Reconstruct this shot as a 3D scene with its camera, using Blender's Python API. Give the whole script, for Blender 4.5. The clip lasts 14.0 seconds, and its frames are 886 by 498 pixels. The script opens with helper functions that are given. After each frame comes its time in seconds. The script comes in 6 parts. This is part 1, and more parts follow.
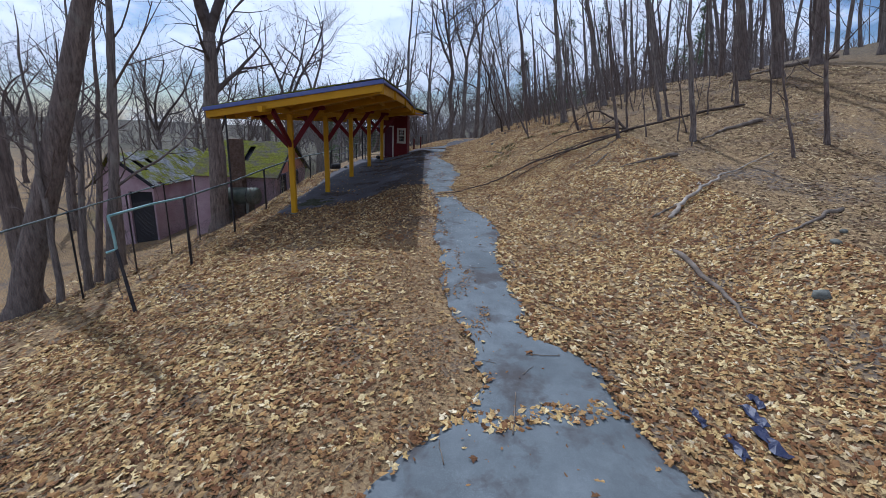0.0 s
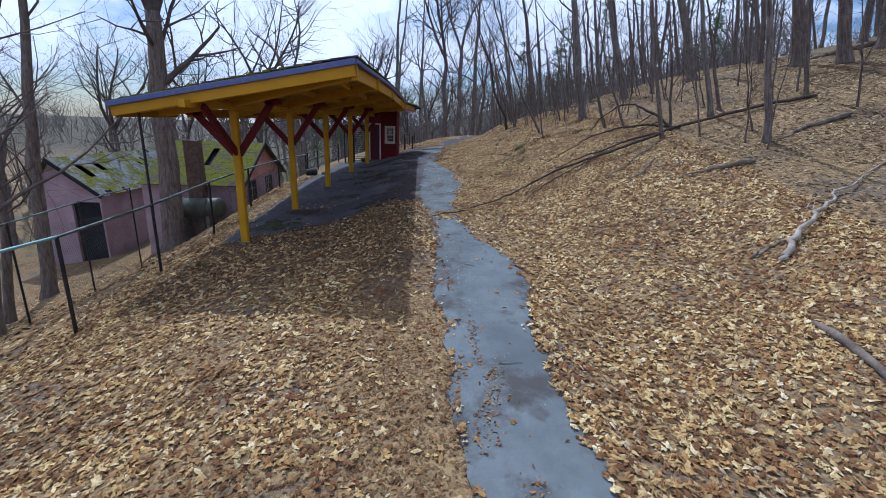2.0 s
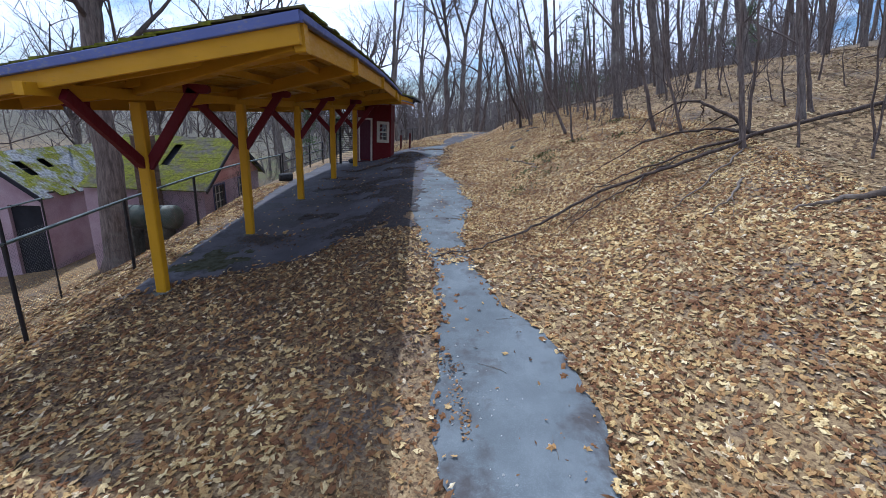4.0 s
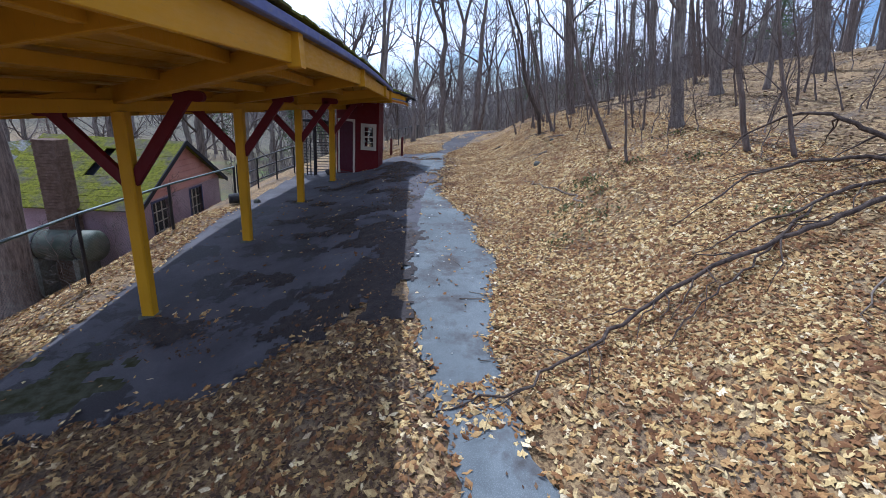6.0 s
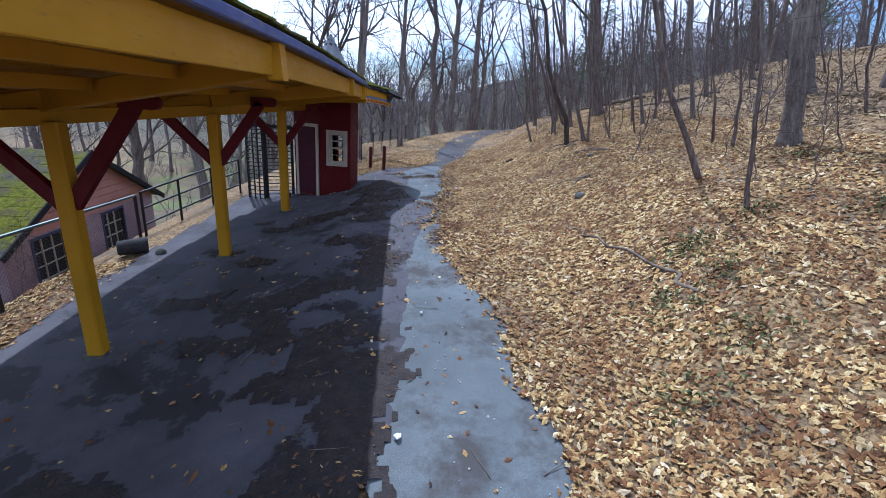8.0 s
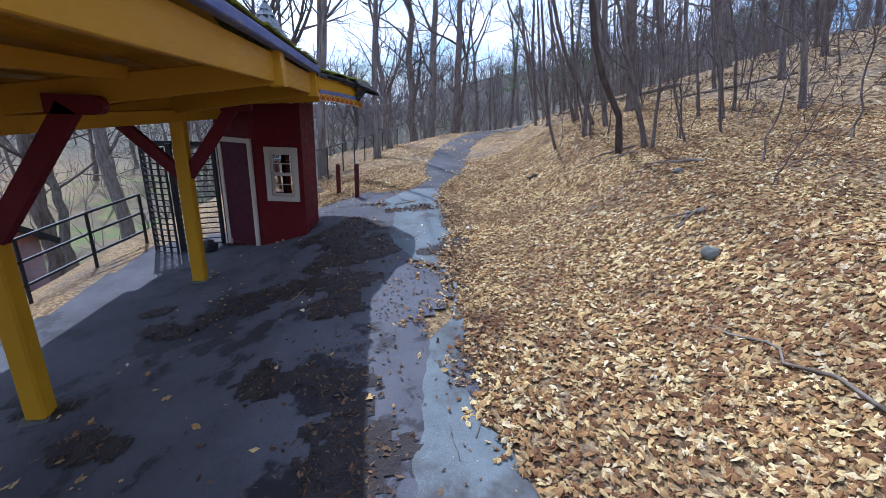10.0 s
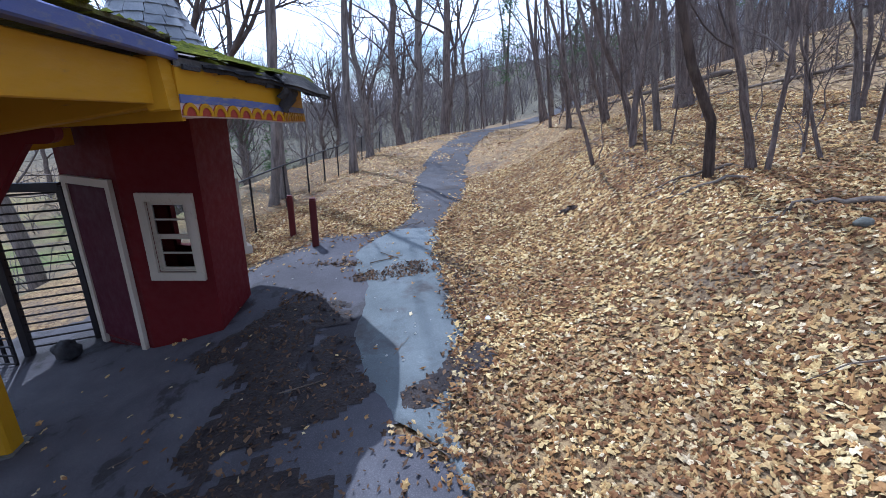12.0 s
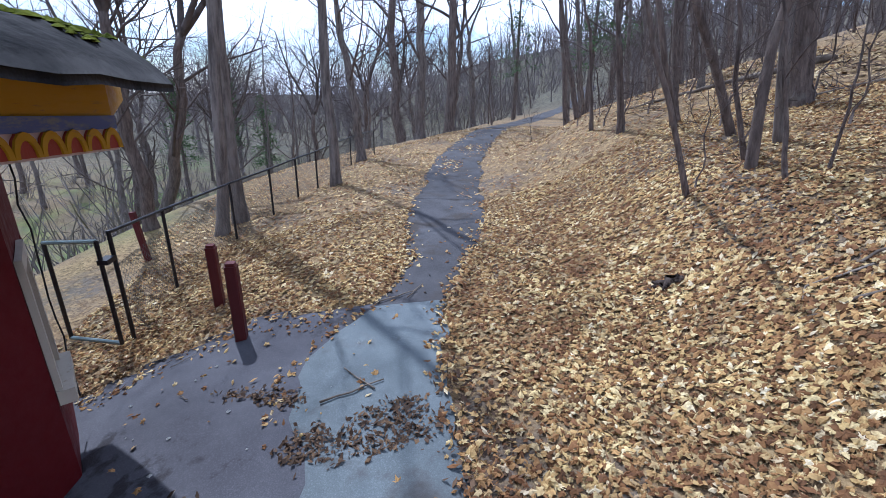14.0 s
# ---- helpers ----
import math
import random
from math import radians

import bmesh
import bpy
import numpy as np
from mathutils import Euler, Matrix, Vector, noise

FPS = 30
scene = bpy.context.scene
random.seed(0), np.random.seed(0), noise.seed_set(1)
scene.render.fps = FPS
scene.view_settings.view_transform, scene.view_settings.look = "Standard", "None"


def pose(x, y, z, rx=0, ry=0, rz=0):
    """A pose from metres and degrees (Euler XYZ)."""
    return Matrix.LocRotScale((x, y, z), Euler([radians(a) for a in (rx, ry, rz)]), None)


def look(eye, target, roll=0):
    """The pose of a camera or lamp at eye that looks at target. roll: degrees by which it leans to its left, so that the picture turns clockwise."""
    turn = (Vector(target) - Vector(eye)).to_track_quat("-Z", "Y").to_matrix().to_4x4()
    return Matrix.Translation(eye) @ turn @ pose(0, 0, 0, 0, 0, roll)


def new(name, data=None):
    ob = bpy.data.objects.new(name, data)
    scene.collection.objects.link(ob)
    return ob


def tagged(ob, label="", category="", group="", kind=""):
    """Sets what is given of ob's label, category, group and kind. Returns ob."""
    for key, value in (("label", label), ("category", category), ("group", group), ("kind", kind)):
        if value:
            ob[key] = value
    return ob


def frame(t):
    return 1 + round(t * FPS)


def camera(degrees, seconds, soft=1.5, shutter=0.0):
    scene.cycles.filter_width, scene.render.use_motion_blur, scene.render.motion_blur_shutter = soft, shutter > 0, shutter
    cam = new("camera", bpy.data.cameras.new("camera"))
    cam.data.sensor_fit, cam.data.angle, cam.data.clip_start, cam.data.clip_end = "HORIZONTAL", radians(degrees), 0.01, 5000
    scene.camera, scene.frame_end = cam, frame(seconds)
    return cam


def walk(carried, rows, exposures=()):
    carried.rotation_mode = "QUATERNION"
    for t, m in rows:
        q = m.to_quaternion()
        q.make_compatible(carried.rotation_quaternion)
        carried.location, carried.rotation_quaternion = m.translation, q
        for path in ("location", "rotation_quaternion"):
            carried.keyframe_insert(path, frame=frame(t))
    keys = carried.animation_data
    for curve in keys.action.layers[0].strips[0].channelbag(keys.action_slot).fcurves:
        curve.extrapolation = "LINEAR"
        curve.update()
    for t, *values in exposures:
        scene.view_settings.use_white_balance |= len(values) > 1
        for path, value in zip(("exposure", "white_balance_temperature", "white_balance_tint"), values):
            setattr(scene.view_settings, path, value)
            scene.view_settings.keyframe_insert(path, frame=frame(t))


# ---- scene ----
cam = camera(90.0, 14.0, soft=0.6)
walk(cam, [
    (0.0, pose(-0.000, 0.000, 2.493, 74.85, -2.15, -1.60)),
    (0.5, pose(-0.004, 1.098, 2.551, 74.68, -2.03, -2.11)),
    (1.0, pose(-0.078, 2.169, 2.596, 74.52, -1.93, -2.43)),
    (1.5, pose(-0.125, 3.198, 2.606, 74.42, -1.79, -2.69)),
    (2.0, pose(-0.080, 4.193, 2.612, 74.32, -1.80, -2.62)),
    (2.5, pose(-0.017, 5.193, 2.599, 74.21, -1.85, -2.52)),
    (5.0, pose(-0.187, 10.327, 3.012, 72.88, -3.58, -3.07)),
    (5.5, pose(-0.298, 11.478, 3.113, 72.68, -3.73, -3.44)),
    (6.0, pose(-0.211, 12.658, 3.185, 72.38, -3.64, -3.61)),
    (6.5, pose(-0.043, 13.813, 3.343, 72.01, -3.70, -3.68)),
    (7.0, pose(-0.031, 15.054, 3.446, 71.81, -3.87, -4.48)),
    (7.5, pose(-0.101, 16.237, 3.426, 71.68, -4.09, -5.03)),
    (8.0, pose(-0.090, 17.360, 3.400, 71.62, -3.97, -4.88)),
    (8.5, pose(-0.037, 18.440, 3.478, 71.25, -3.91, -4.57)),
    (11.0, pose(-0.228, 23.695, 3.170, 72.20, -0.72, -10.26)),
    (11.5, pose(-0.054, 24.472, 3.262, 71.80, -0.57, -10.24)),
    (12.0, pose(0.212, 25.195, 3.404, 71.32, -0.60, -9.79)),
    (12.5, pose(0.436, 25.934, 3.451, 70.98, -0.71, -9.26)),
    (13.0, pose(0.475, 26.722, 3.436, 70.77, -0.79, -9.24)),
    (13.5, pose(0.510, 27.519, 3.418, 70.72, -0.88, -9.56)),
    (14.0, pose(0.640, 28.285, 3.406, 70.47, -0.90, -9.42)),
], exposures=[(0.0, -0.70, 5200, 12), (2.7, -0.48, 5050, 11), (5.0, -0.16, 5080, 13), (8.5, -0.04, 4900, 13), (11.0, 0.13, 4860, 13), (14.0, -0.02, 4960, 12)])

# ---------------------------------------------------------------- light
SUN_WAY = Vector((0.74, -1.80, -3.0)).normalized()          # the way in which sunlight travels
sun = new("sun", bpy.data.lights.new("sun", "SUN"))
sun.data.energy, sun.data.angle, sun.data.color = 5.0, radians(0.6), (1.0, 0.95, 0.86)
sun.matrix_world = look((0, 0, 40), Vector((0, 0, 40)) + SUN_WAY)

world = bpy.data.worlds.new("sky")
scene.world = world
world.use_nodes = True
wn, wl = world.node_tree.nodes, world.node_tree.links
wn.clear()
sky = wn.new("ShaderNodeTexSky")
sky.sky_type, sky.sun_disc = "NISHITA", False
sky.sun_elevation = math.asin(-SUN_WAY.z)
sky.sun_rotation = math.atan2(-SUN_WAY.x, -SUN_WAY.y)
sky.air_density, sky.dust_density, sky.ozone_density = 1.0, 0.6, 2.0
coord = wn.new("ShaderNodeTexCoord")
stretch = wn.new("ShaderNodeMapping")
stretch.inputs["Scale"].default_value = (1.0, 1.0, 2.6)
cloud = wn.new("ShaderNodeTexNoise")
cloud.inputs["Scale"].default_value, cloud.inputs["Detail"].default_value, cloud.inputs["Roughness"].default_value = 1.9, 9.0, 0.6
cover = wn.new("ShaderNodeMapRange")
cover.inputs["From Min"].default_value, cover.inputs["From Max"].default_value = 0.42, 0.53
blend = wn.new("ShaderNodeMix")
blend.data_type = "RGBA"
blend.inputs[7].default_value = (13.2, 13.5, 14.3, 1)
back = wn.new("ShaderNodeBackground")
back.inputs["Strength"].default_value = 0.12
out = wn.new("ShaderNodeOutputWorld")
wl.new(coord.outputs["Generated"], stretch.inputs["Vector"])
wl.new(stretch.outputs["Vector"], cloud.inputs["Vector"])
wl.new(cloud.outputs["Fac"], cover.inputs["Value"])
wl.new(cover.outputs["Result"], blend.inputs[0])
wl.new(sky.outputs["Color"], blend.inputs[6])
wl.new(blend.outputs[2], back.inputs["Color"])
wl.new(back.outputs["Background"], out.inputs["Surface"])


# ---------------------------------------------------------------- materials
class Nodes:
    """A material and short ways to add nodes to it."""

    def __init__(self, name, rough=0.8, metal=0.0, spec=0.3):
        self.mat = bpy.data.materials.new(name)
        self.mat.use_nodes = True
        self.tree = self.mat.node_tree
        self.bsdf = self.tree.nodes["Principled BSDF"]
        self.bsdf.inputs["Roughness"].default_value = rough
        self.bsdf.inputs["Metallic"].default_value = metal
        self.bsdf.inputs["Specular IOR Level"].default_value = spec
        self.pos = self.add("ShaderNodeTexCoord").outputs["Object"]

    def add(self, kind, **given):
        n = self.tree.nodes.new(kind)
        for key, value in given.items():
            n.inputs[key.replace("_", " ")].default_value = value
        return n

    def link(self, a, b):
        self.tree.links.new(a, b)

    def scaled(self, x, y, z, vector=None):
        m = self.add("ShaderNodeMapping")
        m.inputs["Scale"].default_value = (x, y, z)
        self.link(vector or self.pos, m.inputs["Vector"])
        return m.outputs["Vector"]

    def noise(self, scale, detail=4.0, rough=0.55, vector=None):
        n = self.add("ShaderNodeTexNoise", Scale=scale, Detail=detail, Roughness=rough)
        self.link(vector or self.pos, n.inputs["Vector"])
        return n.outputs["Fac"]

    def span(self, value, low, high, a=0.0, b=1.0):
        n = self.add("ShaderNodeMapRange")
        for key, v in (("From Min", low), ("From Max", high), ("To Min", a), ("To Max", b)):
            n.inputs[key].default_value = v
        self.link(value, n.inputs["Value"])
        return n.outputs["Result"]

    def ramp(self, value, *stops):
        n = self.add("ShaderNodeValToRGB")
        while len(n.color_ramp.elements) < len(stops):
            n.color_ramp.elements.new(0.5)
        for e, (p, c) in zip(n.color_ramp.elements, stops):
            e.position, e.color = p, (*c, 1)
        self.link(value, n.inputs["Fac"])
        return n.outputs["Color"]

    def mix(self, fac, a, b):
        n = self.add("ShaderNodeMix")
        n.data_type = "RGBA"
        for slot, v in ((0, fac), (6, a), (7, b)):
            if isinstance(v, (float, int)):
                n.inputs[slot].default_value = v
            elif isinstance(v, tuple):
                n.inputs[slot].default_value = (*v, 1)
            else:
                self.link(v, n.inputs[slot])
        return n.outputs[2]

    def times(self, a, b):
        n = self.add("ShaderNodeMath")
        n.operation = "MULTIPLY"
        self.link(a, n.inputs[0])
        if isinstance(b, float):
            n.inputs[1].default_value = b
        else:
            self.link(b, n.inputs[1])
        return n.outputs[0]

    def color(self, value):
        self.link(value, self.bsdf.inputs["Base Color"])

    def rough(self, value):
        self.link(value, self.bsdf.inputs["Roughness"])

    def bump(self, height, strength=0.4, depth=0.02):
        n = self.add("ShaderNodeBump", Strength=strength, Distance=depth)
        self.link(height, n.inputs["Height"])
        self.link(n.outputs["Normal"], self.bsdf.inputs["Normal"])


def two_tone(name, a, b, scale, rough=0.8, metal=0.0, spec=0.3, bump=0.3, depth=0.005, fine=60.0):
    n = Nodes(name, rough, metal, spec)
    large = n.span(n.noise(scale, 5), 0.35, 0.65)
    n.color(n.mix(n.span(n.noise(fine, 3), 0.3, 0.7, 0.0, 0.35), n.mix(large, a, b), tuple(v * 0.6 for v in a)))
    n.bump(n.noise(fine, 4), bump, depth)
    return n.mat


def painted(name, paint, worn, streak=(3.0, 3.0, 0.6), wear=(0.60, 0.72), rough=0.5):
    """Old paint on wood: grain in the relief, and bare wood where it has worn off."""
    n = Nodes(name, rough, 0.0, 0.18)
    grain = n.noise(9.0, 6, 0.65, n.scaled(*streak))
    tone = n.mix(n.span(n.noise(1.3, 4), 0.3, 0.7, 0.0, 0.45), paint, tuple(v * 0.62 for v in paint))
    chips = n.times(n.span(n.noise(14.0, 6, 0.7, n.scaled(*streak)), *wear), n.span(n.noise(1.1, 3), 0.42, 0.62))
    n.color(n.mix(chips, tone, worn))
    n.rough(n.span(grain, 0.3, 0.7, rough - 0.1, rough + 0.25))
    n.bump(grain, 0.35, 0.006)
    return n.mat


def litter_material():
    """Leaf litter: flat overlapping leaf shapes in tans and browns, soil showing in places."""
    n = Nodes("leaf_litter", 0.85, 0.0, 0.2)
    warp = n.add("ShaderNodeMix")
    warp.data_type = "VECTOR"
    warp.inputs[0].default_value = 0.08
    jitter = n.add("ShaderNodeTexNoise", Scale=7.0, Detail=3.0)
    n.link(n.pos, jitter.inputs["Vector"])
    n.link(n.pos, warp.inputs[4])
    n.link(jitter.outputs["Color"], warp.inputs[5])
    leaves = n.add("ShaderNodeTexVoronoi", Scale=24.0, Randomness=1.0)
    n.link(warp.outputs[1], leaves.inputs["Vector"])
    pick = n.add("ShaderNodeSeparateColor")
    n.link(leaves.outputs["Color"], pick.inputs["Color"])
    crumbs = n.noise(34.0, 6, 0.75)
    blend_ = n.add("ShaderNodeMath")
    blend_.operation = "MULTIPLY_ADD"
    blend_.inputs[1].default_value = 0.45
    n.link(pick.outputs[0], blend_.inputs[0])
    n.link(n.span(crumbs, 0.3, 0.7, 0.0, 0.55), blend_.inputs[2])
    tan = n.ramp(blend_.outputs[0], (0.0, (0.04, 0.024, 0.014)), (0.3, (0.12, 0.072, 0.036)), (0.55, (0.25, 0.165, 0.078)),
                 (0.85, (0.36, 0.255, 0.125)), (1.0, (0.50, 0.39, 0.22)))
    soil = n.mix(n.span(n.noise(30.0, 5), 0.35, 0.65), (0.085, 0.065, 0.05), (0.16, 0.125, 0.095))
    bare = n.span(n.noise(0.55, 6, 0.62), 0.50, 0.64)
    ground_color = n.mix(n.times(bare, n.span(n.noise(9.0, 4), 0.35, 0.55)), tan, soil)
    # the mown valley: short grass
    where = n.add("ShaderNodeSeparateXYZ")
    n.link(n.pos, where.inputs["Vector"])
    low = n.times(n.times(n.span(where.outputs["X"], -2.5, -6.0), n.span(where.outputs["X"], -34.0, -18.0)), n.span(where.outputs["Y"], 33.0, 40.0))
    grass = n.mix(n.span(n.noise(0.25, 6, 0.6), 0.45, 0.62), (0.105, 0.085, 0.052), (0.095, 0.145, 0.032))
    far_off = n.span(where.outputs["Y"], 66.0, 90.0)
    lit = n.mix(n.times(low, n.span(n.noise(0.8, 5), 0.3, 0.55, 0.5, 1.0)), ground_color, grass)
    upper = n.times(n.span(where.outputs["X"], 17.0, 24.0), n.span(n.noise(0.5, 6, 0.7), 0.25, 0.5, 0.5, 1.0))
    lit = n.mix(upper, lit, n.mix(n.span(n.noise(5.0, 7, 0.8), 0.4, 0.6), (0.05, 0.037, 0.025), (0.17, 0.125, 0.07)))
    n.color(n.mix(far_off, lit, n.mix(n.span(n.noise(1.6, 9, 0.85), 0.42, 0.58), (0.028, 0.024, 0.016), (0.125, 0.108, 0.07))))
    n.bump(blend_.outputs[0], 0.6, 0.02)
    return n.mat


def asphalt_material(name, pale, dark, stain, stain_range, stain_scale, wet=0.85):
    n = Nodes(name, 0.9, 0.0, 0.25)
    grit = n.noise(160.0, 3, 0.7)
    base = n.mix(n.span(n.noise(1.6, 6, 0.6), 0.35, 0.65), pale, dark)
    stone = n.add("ShaderNodeTexVoronoi", Scale=70.0)
    n.link(n.pos, stone.inputs["Vector"])
    base = n.mix(n.span(stone.outputs["Distance"], 0.2, 0.5, 0.35, 0.0), base, tuple(min(1, v * 1.7) for v in pale))
    base = n.mix(n.span(grit, 0.3, 0.6, 0.45, 0.0), base, tuple(v * 0.4 for v in dark))
    base = n.mix(n.span(n.noise(0.55, 7, 0.7), 0.42, 0.62, 0.0, 0.55), base, tuple(v * 0.55 for v in dark))
    patch = n.span(n.noise(stain_scale, 7, 0.66), *stain_range)
    n.color(n.mix(patch, base, stain))
    n.rough(n.span(patch, 0.0, 1.0, 0.92, wet))
    n.bump(grit, 0.5, 0.006)
    return n.mat


def bark_material(name, a, b, lichen):
    n = Nodes(name, 0.9, 0.0, 0.15)
    ridge = n.noise(11.0, 7, 0.7, n.scaled(1.0, 1.0, 0.16))
    c = n.mix(n.span(ridge, 0.36, 0.62), a, b)
    n.color(n.mix(n.span(n.noise(2.2, 5), 0.55, 0.7, 0.0, 0.5), c, lichen))
    n.bump(ridge, 0.9, 0.03)
    return n.mat


def island_material(name, stops, rough=0.8, spec=0.2, patchy=0.0):
    """One tint for each loose piece of a mesh."""
    n = Nodes(name, rough, 0.0, spec)
    g = n.add("ShaderNodeNewGeometry")
    c = n.ramp(g.outputs["Random Per Island"], *stops)
    c = n.mix(n.span(n.noise(1.1, 6, 0.7), 0.44, 0.66, 0.0, patchy), c, tuple(v * w for v, w in zip(stops[0][1], (2.2, 1.9, 1.7))))
    n.color(n.mix(n.span(n.noise(55.0, 3), 0.35, 0.65, 0.0, 0.45), c, stops[1][1]))
    n.bump(n.noise(40.0, 2), 0.3, 0.004)
    return n.mat


def roof_material(name, dark, pale, cover_from):
    n = Nodes(name, 0.95, 0.0, 0.15)
    slate = n.mix(n.span(n.noise(7.0, 5), 0.35, 0.65), dark, pale)
    moss = n.mix(n.span(n.noise(9.0, 6, 0.75), 0.35, 0.65), (0.045, 0.052, 0.005), (0.165, 0.165, 0.011))
    grown = n.mix(n.span(n.noise(0.9, 6, 0.7), *cover_from), slate, moss)
    n.color(n.mix(n.span(n.noise(2.3, 6, 0.7), 0.55, 0.65, 0.0, 0.8), grown, (0.085, 0.065, 0.032)))
    n.bump(n.noise(22.0, 5), 0.8, 0.03)
    return n.mat


M = {}
M["litter"] = litter_material()
M["path"] = asphalt_material("worn_path_asphalt", (0.178, 0.196, 0.203), (0.128, 0.143, 0.15), (0.07, 0.064, 0.062), (0.51, 0.64), 1.2)
M["old_path"] = asphalt_material("old_dark_asphalt", (0.095, 0.09, 0.095), (0.06, 0.056, 0.06), (0.05, 0.04, 0.035), (0.5, 0.62), 1.3)
M["slab"] = asphalt_material("stained_asphalt", (0.113, 0.109, 0.121), (0.082, 0.077, 0.088), (0.021, 0.017, 0.020), (0.53, 0.56), 0.8, 0.6)
M["yellow"] = painted("yellow_paint", (0.47, 0.245, 0.004), (0.14, 0.09, 0.05))
M["yellow_board"] = painted("yellow_fascia_paint", (0.44, 0.225, 0.003), (0.18, 0.11, 0.05), (0.5, 0.5, 3.0))
M["red"] = painted("dark_red_paint", (0.105, 0.008, 0.013), (0.075, 0.022, 0.02), (1.5, 1.5, 0.5))
M["booth_red"] = painted("booth_red_paint", (0.098, 0.006, 0.008), (0.05, 0.008, 0.009), (1.2, 1.2, 1.2), (0.62, 0.8), 0.62)
M["plum"] = painted("dark_plum_paint", (0.055, 0.008, 0.017), (0.04, 0.016, 0.018), (1.2, 1.2, 0.8), (0.62, 0.8), 0.6)
M["post_red"] = painted("bollard_red_paint", (0.095, 0.02, 0.02), (0.08, 0.04, 0.035))
M["blue"] = painted("blue_grey_paint", (0.105, 0.125, 0.29), (0.19, 0.18, 0.19), (0.6, 0.6, 2.0), (0.5, 0.62))
M["trim_red"] = painted("scallop_red_paint", (0.30, 0.05, 0.035), (0.32, 0.2, 0.15))
M["white"] = painted("white_trim_paint", (0.50, 0.435, 0.35), (0.28, 0.21, 0.16), (2.0, 2.0, 0.8), (0.56, 0.7), 0.55)
M["pink_soffit"] = painted("faded_soffit_paint", (0.55, 0.42, 0.40), (0.3, 0.22, 0.2))
M["roof"] = roof_material("mossy_roofing", (0.05, 0.042, 0.036), (0.10, 0.09, 0.075), (0.36, 0.52))
M["barn_roof"] = roof_material("mossy_grey_slates", (0.10, 0.10, 0.105), (0.24, 0.25, 0.26), (0.45, 0.56))
M["old_shingle"] = two_tone("old_grey_shingle", (0.05, 0.046, 0.042), (0.13, 0.12, 0.11), 4.0, 0.9, 0.0, 0.2, 0.8, 0.02, 25.0)
M["slate"] = two_tone("grey_slate", (0.17, 0.18, 0.205), (0.27, 0.28, 0.30), 3.0, 0.7, 0.0, 0.35, 0.4, 0.01)
M["torn"] = two_tone("torn_roofing_felt", (0.02, 0.02, 0.024), (0.06, 0.055, 0.055), 6.0, 0.8, 0.0, 0.3, 0.8, 0.02, 25.0)
M["felt"] = two_tone("weathered_grey_felt", (0.012, 0.011, 0.012), (0.045, 0.041, 0.040), 5.0, 0.95, 0.0, 0.12, 0.8, 0.015, 28.0)
M["moss"] = two_tone("moss", (0.05, 0.065, 0.007), (0.19, 0.20, 0.018), 5.0, 1.0, 0.0, 0.1, 0.9, 0.02, 45.0)
M["steel"] = two_tone("black_steel", (0.022, 0.022, 0.028), (0.04, 0.035, 0.035), 4.0, 0.5, 0.6, 0.5)
M["rail"] = two_tone("galvanised_pipe", (0.10, 0.13, 0.13), (0.20, 0.24, 0.23), 3.0, 0.5, 0.7, 0.5)
M["teal"] = two_tone("teal_paint_on_pipe", (0.16, 0.32, 0.32), (0.28, 0.42, 0.40), 4.0, 0.45, 0.3, 0.5)
M["wire"] = two_tone("fence_wire", (0.09, 0.09, 0.085), (0.15, 0.14, 0.13), 2.0, 0.6, 0.6, 0.4)
M["pink"] = two_tone("faded_pink_masonry", (0.30, 0.20, 0.235), (0.40, 0.30, 0.325), 0.9, 0.9, 0.0, 0.2, 0.5, 0.01, 18.0)
M["pink_board"] = two_tone("pink_siding", (0.40, 0.185, 0.155), (0.49, 0.275, 0.23), 1.1, 0.8, 0.0, 0.2, 0.4, 0.008, 24.0)
# near-black: shade of unlit rooms put into colour, also dark boards
M["dark"] = two_tone("inside_shade_and_dark_board", (0.012, 0.012, 0.016), (0.02, 0.02, 0.025), 2.0, 0.9)
M["navy"] = two_tone("navy_frame_paint", (0.035, 0.04, 0.11), (0.06, 0.065, 0.15), 5.0, 0.6)
M["brick"] = two_tone("weathered_chimney_brick", (0.10, 0.065, 0.05), (0.17, 0.12, 0.095), 6.0, 0.95, 0.0, 0.1, 0.8, 0.02, 22.0)
M["tank"] = two_tone("old_green_tank_paint", (0.045, 0.060, 0.045), (0.095, 0.10, 0.075), 3.0, 0.6, 0.2, 0.4)
M["bark_grey"] = bark_material("grey_bark", (0.085, 0.070, 0.063), (0.22, 0.186, 0.166), (0.25, 0.235, 0.205))
M["bark_brown"] = bark_material("brown_bark", (0.07, 0.054, 0.048), (0.19, 0.15, 0.13), (0.20, 0.185, 0.16))
M["twig"] = two_tone("bare_twigs", (0.11, 0.085, 0.076), (0.18, 0.148, 0.135), 3.0, 0.9, 0.0, 0.1, 0.2)
M["dark_twig"] = two_tone("dark_bare_twigs", (0.075, 0.058, 0.052), (0.14, 0.115, 0.105), 3.0, 0.9, 0.0, 0.1, 0.2)
# paler than the near twigs: distance haze put into the colour
M["hazed_far_twig"] = two_tone("hazed_far_wood", (0.15, 0.125, 0.118), (0.235, 0.205, 0.195), 0.2, 1.0, 0.0, 0.05, 0.2)
M["branch"] = bark_material("dark_branch_bark", (0.035, 0.026, 0.022), (0.095, 0.07, 0.056), (0.12, 0.10, 0.08))
